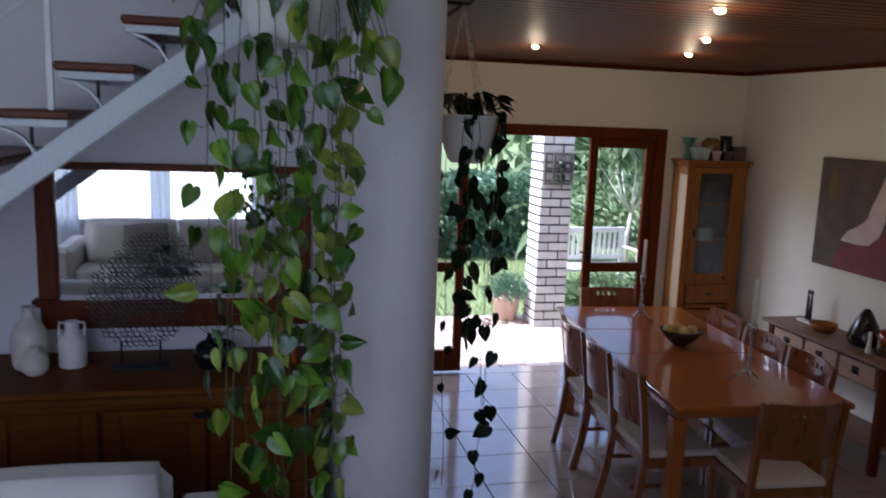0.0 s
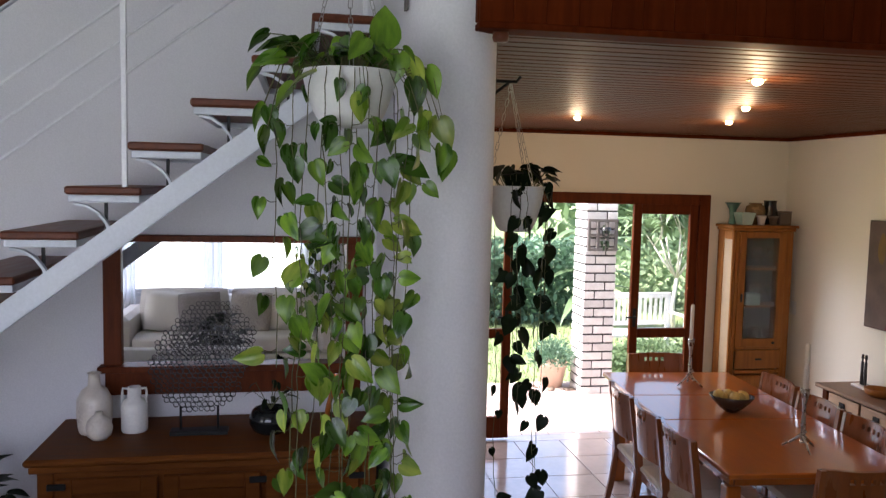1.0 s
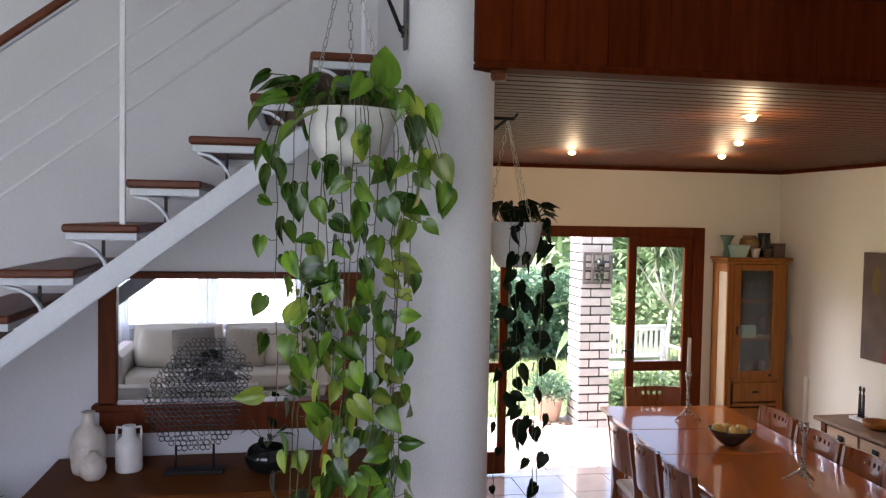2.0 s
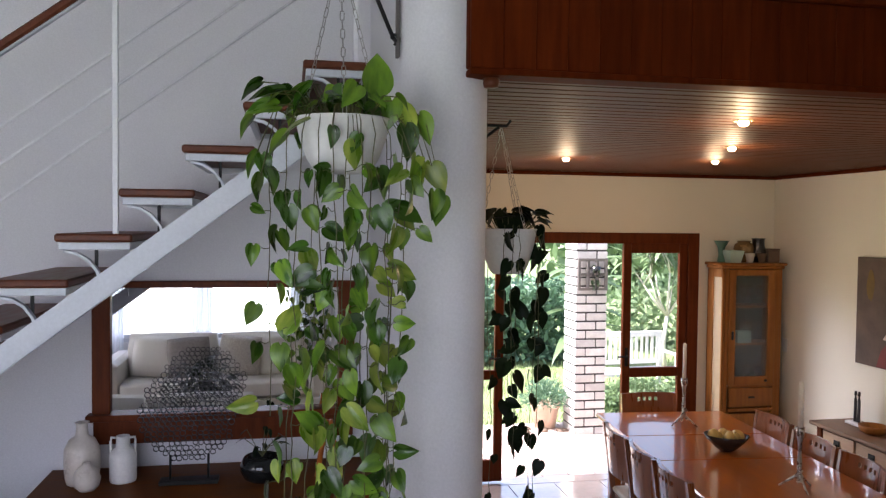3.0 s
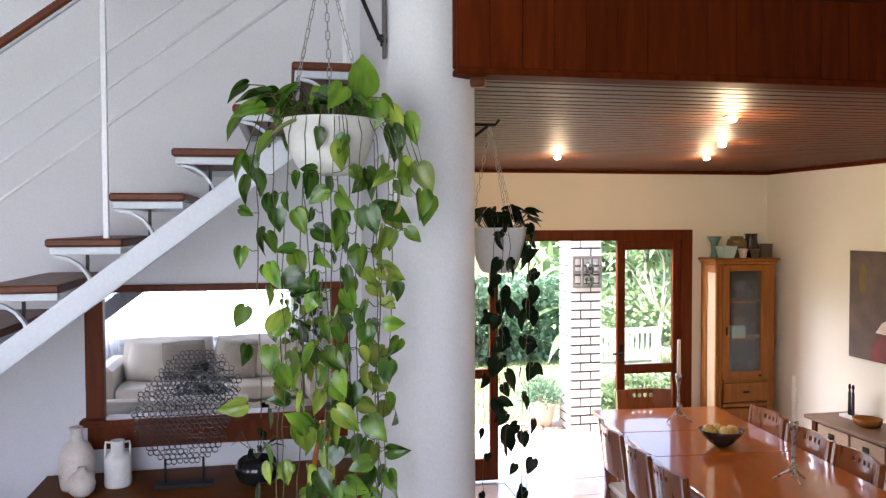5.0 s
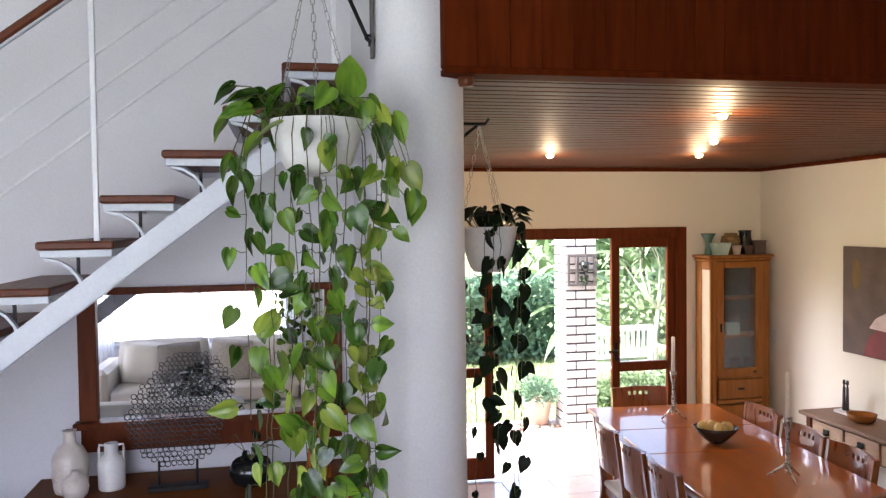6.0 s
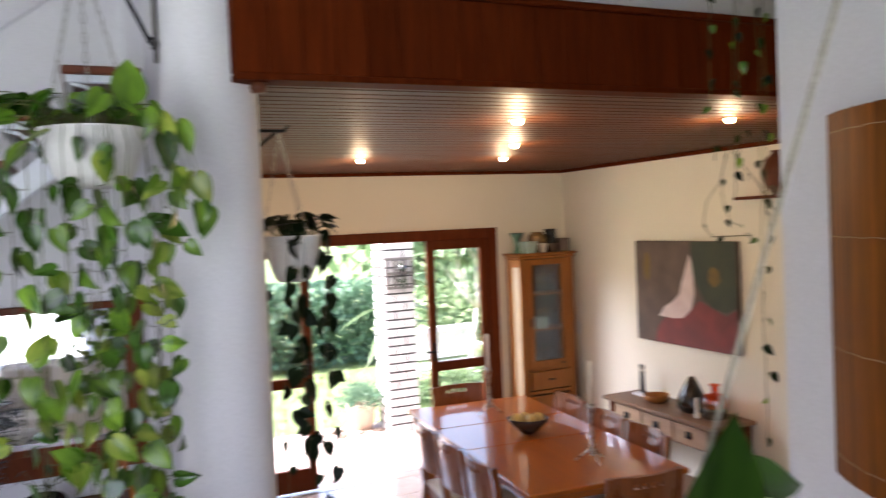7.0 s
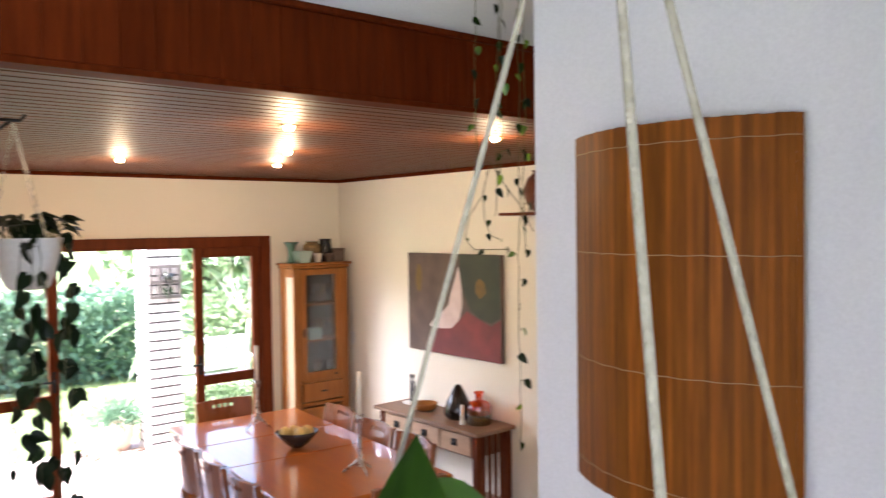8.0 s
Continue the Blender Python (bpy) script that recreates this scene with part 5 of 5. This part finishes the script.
for k in range(110):
    a, e = rg.uniform(0, 6.28), rg.uniform(0.0, 1.4)
    r = rg.uniform(0.12, 0.30)
    p = Vector((r * math.cos(a) * math.cos(e), r * math.sin(a) * math.cos(e), 0.15 + r * math.sin(e) * 1.3))
    part("stalk", tube(bmesh.new(), [(0, 0, 0.12), p * 0.6 + Vector((0, 0, 0.06)), p], 0.002, 4), stem_mat, pp)
    o = part("leaf", rg.choice(dk_leaves), None, pp)
    o.matrix_local = Matrix.Translation(p) @ pose(0, 0, 0, rg.uniform(-50, 40), 0, math.degrees(a) - 90) @ Matrix.Diagonal((1.5, 1.5, 1.5, 1))
fp = thing("floor_plant", (-0.95, 4.62, 0), "dark leafy plant in a pot beside the sideboard", "potted plant")
part("pot", lathe(bmesh.new(), [(0, 0), (0.11, 0), (0.15, 0.28), (0.135, 0.28), (0, 0.25)], 24), terracotta, fp, "", True)
for k in range(46):
    a = rg.uniform(0, 6.28)
    p = Vector((rg.uniform(0.05, 0.3) * math.cos(a), rg.uniform(0.05, 0.26) * math.sin(a), rg.uniform(0.4, 0.80)))
    part("stalk", tube(bmesh.new(), [(0, 0, 0.25), (p.x * 0.4, p.y * 0.4, p.z * 0.7), p], 0.003, 4), stem_mat, fp)
    o = part("leaf", rg.choice(dk_leaves), None, fp)
    o.matrix_local = Matrix.Translation(p) @ pose(0, 0, 0, rg.uniform(-50, 50), 0, math.degrees(a) - 90) @ Matrix.Diagonal((1.6, 1.6, 1.6, 1))

# ---- garden ----
bm = bmesh.new()
bmesh.ops.create_grid(bm, x_segments=2, y_segments=2, size=400)
gr = part("ground", bm, grass_mat)
gr.location = (0, 300, -0.25)
tagged(gr, "green lawn reaching to the hedge and beyond", "lawn", kind="structure")
setting("lawn_bank", -6, 14, 8.95, 40, -0.24, -0.05, grass_mat, "raised green lawn beside the patio", "lawn")
setting("patio", -2, 9, 7.16, 8.95, -0.24, -0.03, mortar, "patio bed under the terracotta pavers", "patio")
rg_ = np.random.default_rng(4)
n = 9000
p = np.stack([rg_.uniform(1.0, 8.5, n), 8.95 + 4.0 * rg_.uniform(0, 1, n) ** 1.3, np.full(n, -0.05)], 1)
a = rg_.uniform(0, 6.28, n)
d = np.stack([np.cos(a), np.sin(a), np.zeros(n)], 1) * 0.006
t = np.stack([rg_.normal(0, 0.02, n), rg_.normal(0, 0.02, n), rg_.uniform(0.04, 0.10, n)], 1)
me = bpy.data.meshes.new("grass")
me.from_pydata(np.stack([p - d, p + d, p + t], 1).reshape(-1, 3).tolist(), [], np.arange(n * 3).reshape(-1, 3).tolist())
me.materials.append(blade_mat)
tagged(new("grass", me), "short bright green grass blades", "grass", kind="stuff")
scatter_leaves("hedge", (3.6, 13.2, 0.62), (3.4, 1.2, 1.3), 9000, 0.07, hedge_mat, "clipped dense green hedge behind the lawn", "hedge", 1)
scatter_leaves("shrubs", (8.2, 14.2, 0.6), (5.0, 1.6, 1.7), 2200, 0.10, tree_mat, "tall bright green garden shrubs", "shrub", 2, "ball")
scatter_leaves("shrubs", (0.6, 14.0, 0.8), (2.6, 1.6, 2.0), 2500, 0.10, tree_mat, "bright green garden shrubs beside the hedge", "shrub", 3, "ball")
scatter_leaves("distant_trees", (17.5, 26, 1.1), (18, 3, 3.2), 4000, 0.30, tree_mat, "distant sunlit trees behind the garden", "trees", 5, "ball")
scatter_leaves("low_shrub", (4.85, 9.6, 0.10), (1.5, 0.5, 0.5), 2600, 0.035, tree_mat, "low green shrub beside the brick pillar", "shrub", 6, "ball")
pt_ = thing("terracotta_pot", (3.36, 8.80, -0.008), "terracotta pot of feathery grey-green plant on the patio", "potted plant")
part("pot", lathe(bmesh.new(), [(0, 0), (0.11, 0), (0.15, 0.22), (0.165, 0.225), (0.165, 0.27), (0.145, 0.27), (0.14, 0.24), (0, 0.24)], 28), terracotta, pt_, "", True)
rg_ = np.random.default_rng(8)
n = 1400
q = rg_.normal(size=(n, 3))
q /= np.linalg.norm(q, axis=1)[:, None]
q[:, 2] = np.abs(q[:, 2])
p = np.array((0, 0, 0.25)) + q * np.array((0.26, 0.26, 0.27)) * rg_.uniform(0.3, 1, (n, 1))
a = q + rg_.normal(0, 0.5, (n, 3))
b = np.cross(a, rg_.normal(size=(n, 3)))
b /= np.linalg.norm(b, axis=1)[:, None]
me = bpy.data.meshes.new("foliage")
me.from_pydata(np.stack([p, p + b * 0.007 + a * 0.02, p + a * 0.05, p - b * 0.007 + a * 0.02], 1).reshape(-1, 3).tolist(), [], np.arange(n * 4).reshape(-1, 4).tolist())
me.materials.append(hedge_mat)
part("foliage", me, None, pt_)
rg = random.Random(31)
for k in range(14):
    b = bmesh.new()
    bmesh.ops.create_icosphere(b, subdivisions=2, radius=rg.uniform(0.02, 0.045))
    for v in b.verts:
        v.co.z *= 0.6
    o = part("pebble", b, brown_pot, None, "", True)
    o.location = (3.36 + rg.uniform(-0.35, 0.35), 8.66 + rg.uniform(-0.1, 0.18), -0.002)
    tagged(o, "dark rounded pebble round the terracotta pot", "pebble", "pebbles on the patio")

bn = thing("garden_bench", (4.88, 10.3, -0.05, 0, 0, 4), "white painted slatted wooden garden bench on the lawn", "bench")
boxed("seat", -0.75, 0.75, -0.45, 0.0, 0.40, 0.44, bench_mat, bn)
boxed("top_rail", -0.75, 0.75, 0.0, 0.045, 0.88, 0.96, bench_mat, bn)
boxed("lower_rail", -0.75, 0.75, 0.005, 0.04, 0.48, 0.54, bench_mat, bn)
for k in range(15):
    boxed("slat", -0.71 + k * 0.099, -0.66 + k * 0.099, 0.012, 0.032, 0.541, 0.879, bench_mat, bn, 0.003)
for sx in (-0.78, 0.72):
    for sy in (-0.45, 0.0):
        boxed("leg", sx, sx + 0.06, sy, sy + 0.06, 0, 0.66 if sy < -0.1 else 0.96, bench_mat, bn)
    boxed("armrest", sx, sx + 0.06, -0.47, 0.06, 0.661, 0.69, bench_mat, bn)
bn.scale = (0.76, 1, 0.88)

tre = thing("frangipani_tree", (6.15, 11.6, -0.05), "small tree with pale bare limbs and long leaves", "tree")
rg = random.Random(44)
bm = bmesh.new()
tube(bm, [(0, 0, 0), (-0.03, 0, 0.5), (0.02, 0, 0.9)], 0.035, 10, 0.7)
part("trunk", bm, bark_white, tre, "", True)
tips = []
for k in range(7):
    a = k * 0.9
    e = Vector((0.35 * math.cos(a), 0.25 * math.sin(a), 1.35 + 0.1 * (k % 3)))
    part("limb", tube(bmesh.new(), [(0.02, 0, 0.88), (e.x * 0.5, e.y * 0.5, 1.1), e], 0.019, 8, 0.6), bark_white, tre, "", True)
    for j in range(2):
        f = e + Vector((rg.uniform(-0.28, 0.28), rg.uniform(-0.2, 0.2), rg.uniform(0.3, 0.55)))
        part("limb", tube(bmesh.new(), [e, (e + f) / 2 + Vector((0.03, 0, 0)), f], 0.012, 7, 0.6), bark_white, tre, "", True)
        tips.append(f)
tleaf = leaf_mesh("leaf", tree_mat, 0.30, 0.10, 0.3, 0.35)
for f in tips:
    for j in range(9):
        o = part("leaf", tleaf, None, tre)
        o.matrix_local = Matrix.Translation(f) @ pose(0, 0, 0, 0, 0, j * 40 + rg.uniform(-12, 12)) @ pose(0, 0, 0, rg.uniform(-35, 45), 0, 0)
bt = thing("banana_plant", (5.2, 12.6, -0.05), "tall tropical plant with long bright leaves", "shrub")
bl = leaf_mesh("leaf", tree_mat, 0.9, 0.22, 0.4, 0.5)
for k in range(20):
    h = 0.4 + 0.075 * k
    part("stalk", tube(bmesh.new(), [(0, 0, 0), (0.08 * math.cos(k * 2.4), 0.08 * math.sin(k * 2.4), h)], 0.02, 6), stem_mat, bt)
    o = part("leaf", bl, None, bt)
    o.matrix_local = Matrix.Translation((0.08 * math.cos(k * 2.4), 0.08 * math.sin(k * 2.4), h)) @ pose(0, 0, 0, 0, 0, k * 137.5) @ pose(0, 0, 0, rg.uniform(5, 60), 0, 0)

# added eave, out of view, to shade the patio by the doors
setting("added_eave", -2, 9, 7.16, 7.60, 2.78, 2.9, white_wall, "added plain eave, out of view, shading the patio doors", "roof")

# ---- brick pillar ----
pil = thing("brick_pillar", (3.56, 8.45, -0.02), "square pillar of pale bricks with dark joints", "pillar", kind="structure")
PWD = 0.34
boxed("mortar_core", 0.008, PWD - 0.008, 0.008, PWD - 0.008, 0, 2.8, mortar, pil, 0)
LB, WB, HB, CO = 0.219, 0.108, 0.074, 0.092
bm = bmesh.new()
box(bm, (0, 0, 0), (LB, WB, HB), 0.004)
brk = mesh_of(bm, brick_mat, False, "brick")
rg = random.Random(6)
for k in range(30):
    z = 0.006 + HB / 2 + k * CO
    if z > 2.76:
        break
    spots = [(LB / 2, WB / 2, 0), (PWD - WB / 2, LB / 2, 90), (PWD - LB / 2, PWD - WB / 2, 0), (WB / 2, PWD - LB / 2, 90)]
    for x, y, r in spots:
        if k % 2:
            x = PWD - x
        part("brick", brk, None, pil).matrix_local = pose(x + rg.uniform(-0.0015, 0.0015), y + rg.uniform(-0.0015, 0.0015), z, 0, 0, r)
gp = thing("wall_planter", (3.565, 8.435, 1.50), "square grey metal grid planter fixed to the pillar", "wall planter")
for x in (0.0, 0.098, 0.196, 0.294):
    boxed("bar", x, x + 0.03, -0.03, -0.002, 0, 0.33, grey_metal, gp, 0.003)
for z in (0.0, 0.15, 0.30):
    boxed("crossbar", 0.0, 0.324, -0.034, -0.0305, z, z + 0.03, grey_metal, gp, 0.001)
part("flower_pot", lathe(bmesh.new(), [(0, 0), (0.035, 0), (0.05, 0.09), (0.045, 0.09), (0, 0.08)], 18), black_ceramic, gp, "", True).location = (0.17, -0.085, 0.16)
for k in range(22):
    o = part("leaf", sleaf, None, gp)
    o.matrix_local = Matrix.Translation((0.17 + rg.uniform(-0.04, 0.04), -0.085 + rg.uniform(-0.03, 0.03), 0.16 + rg.uniform(-0.12, 0.12))) @ pose(0, 0, 0, rg.uniform(-90, 60), 0, rg.uniform(0, 360))

# ---- floor tiles and patio pavers ----
fl = thing("tiled_floor", (0, 0, 0), "glossy brown ceramic floor tiles of the dining room", "floor", kind="structure")
TS = 0.40
bm = bmesh.new()
span(bm, -TS / 2 + 0.003, TS / 2 - 0.003, -TS / 2 + 0.003, TS / 2 - 0.003, -0.012, 0.0, 0.0015)
tile = mesh_of(bm, tile_mat, False, "tile")
for i in range(9):
    for j in range(12):
        part("tile", tile, None, fl).location = (1.25 + TS * (i + 0.5), 7.0 - TS * (j + 0.5), rg.uniform(-0.0006, 0.0006))
pv = thing("paved_patio", (0, 0, 0), "terracotta brick pavers of the garden patio", "patio", kind="structure")
bm = bmesh.new()
box(bm, (0, 0, 0), (0.232, 0.112, 0.03), 0.005)
pav = mesh_of(bm, paver_mat, False, "paver")
for j in range(15):
    for i in range(15):
        x = 1.5 + 0.24 * (i + 0.5 * (j % 2))
        part("paver", pav, None, pv).matrix_local = pose(x, 7.235 + 0.12 * j, -0.022 + rg.uniform(-0.002, 0.002), 0, 0, rg.uniform(-0.6, 0.6))
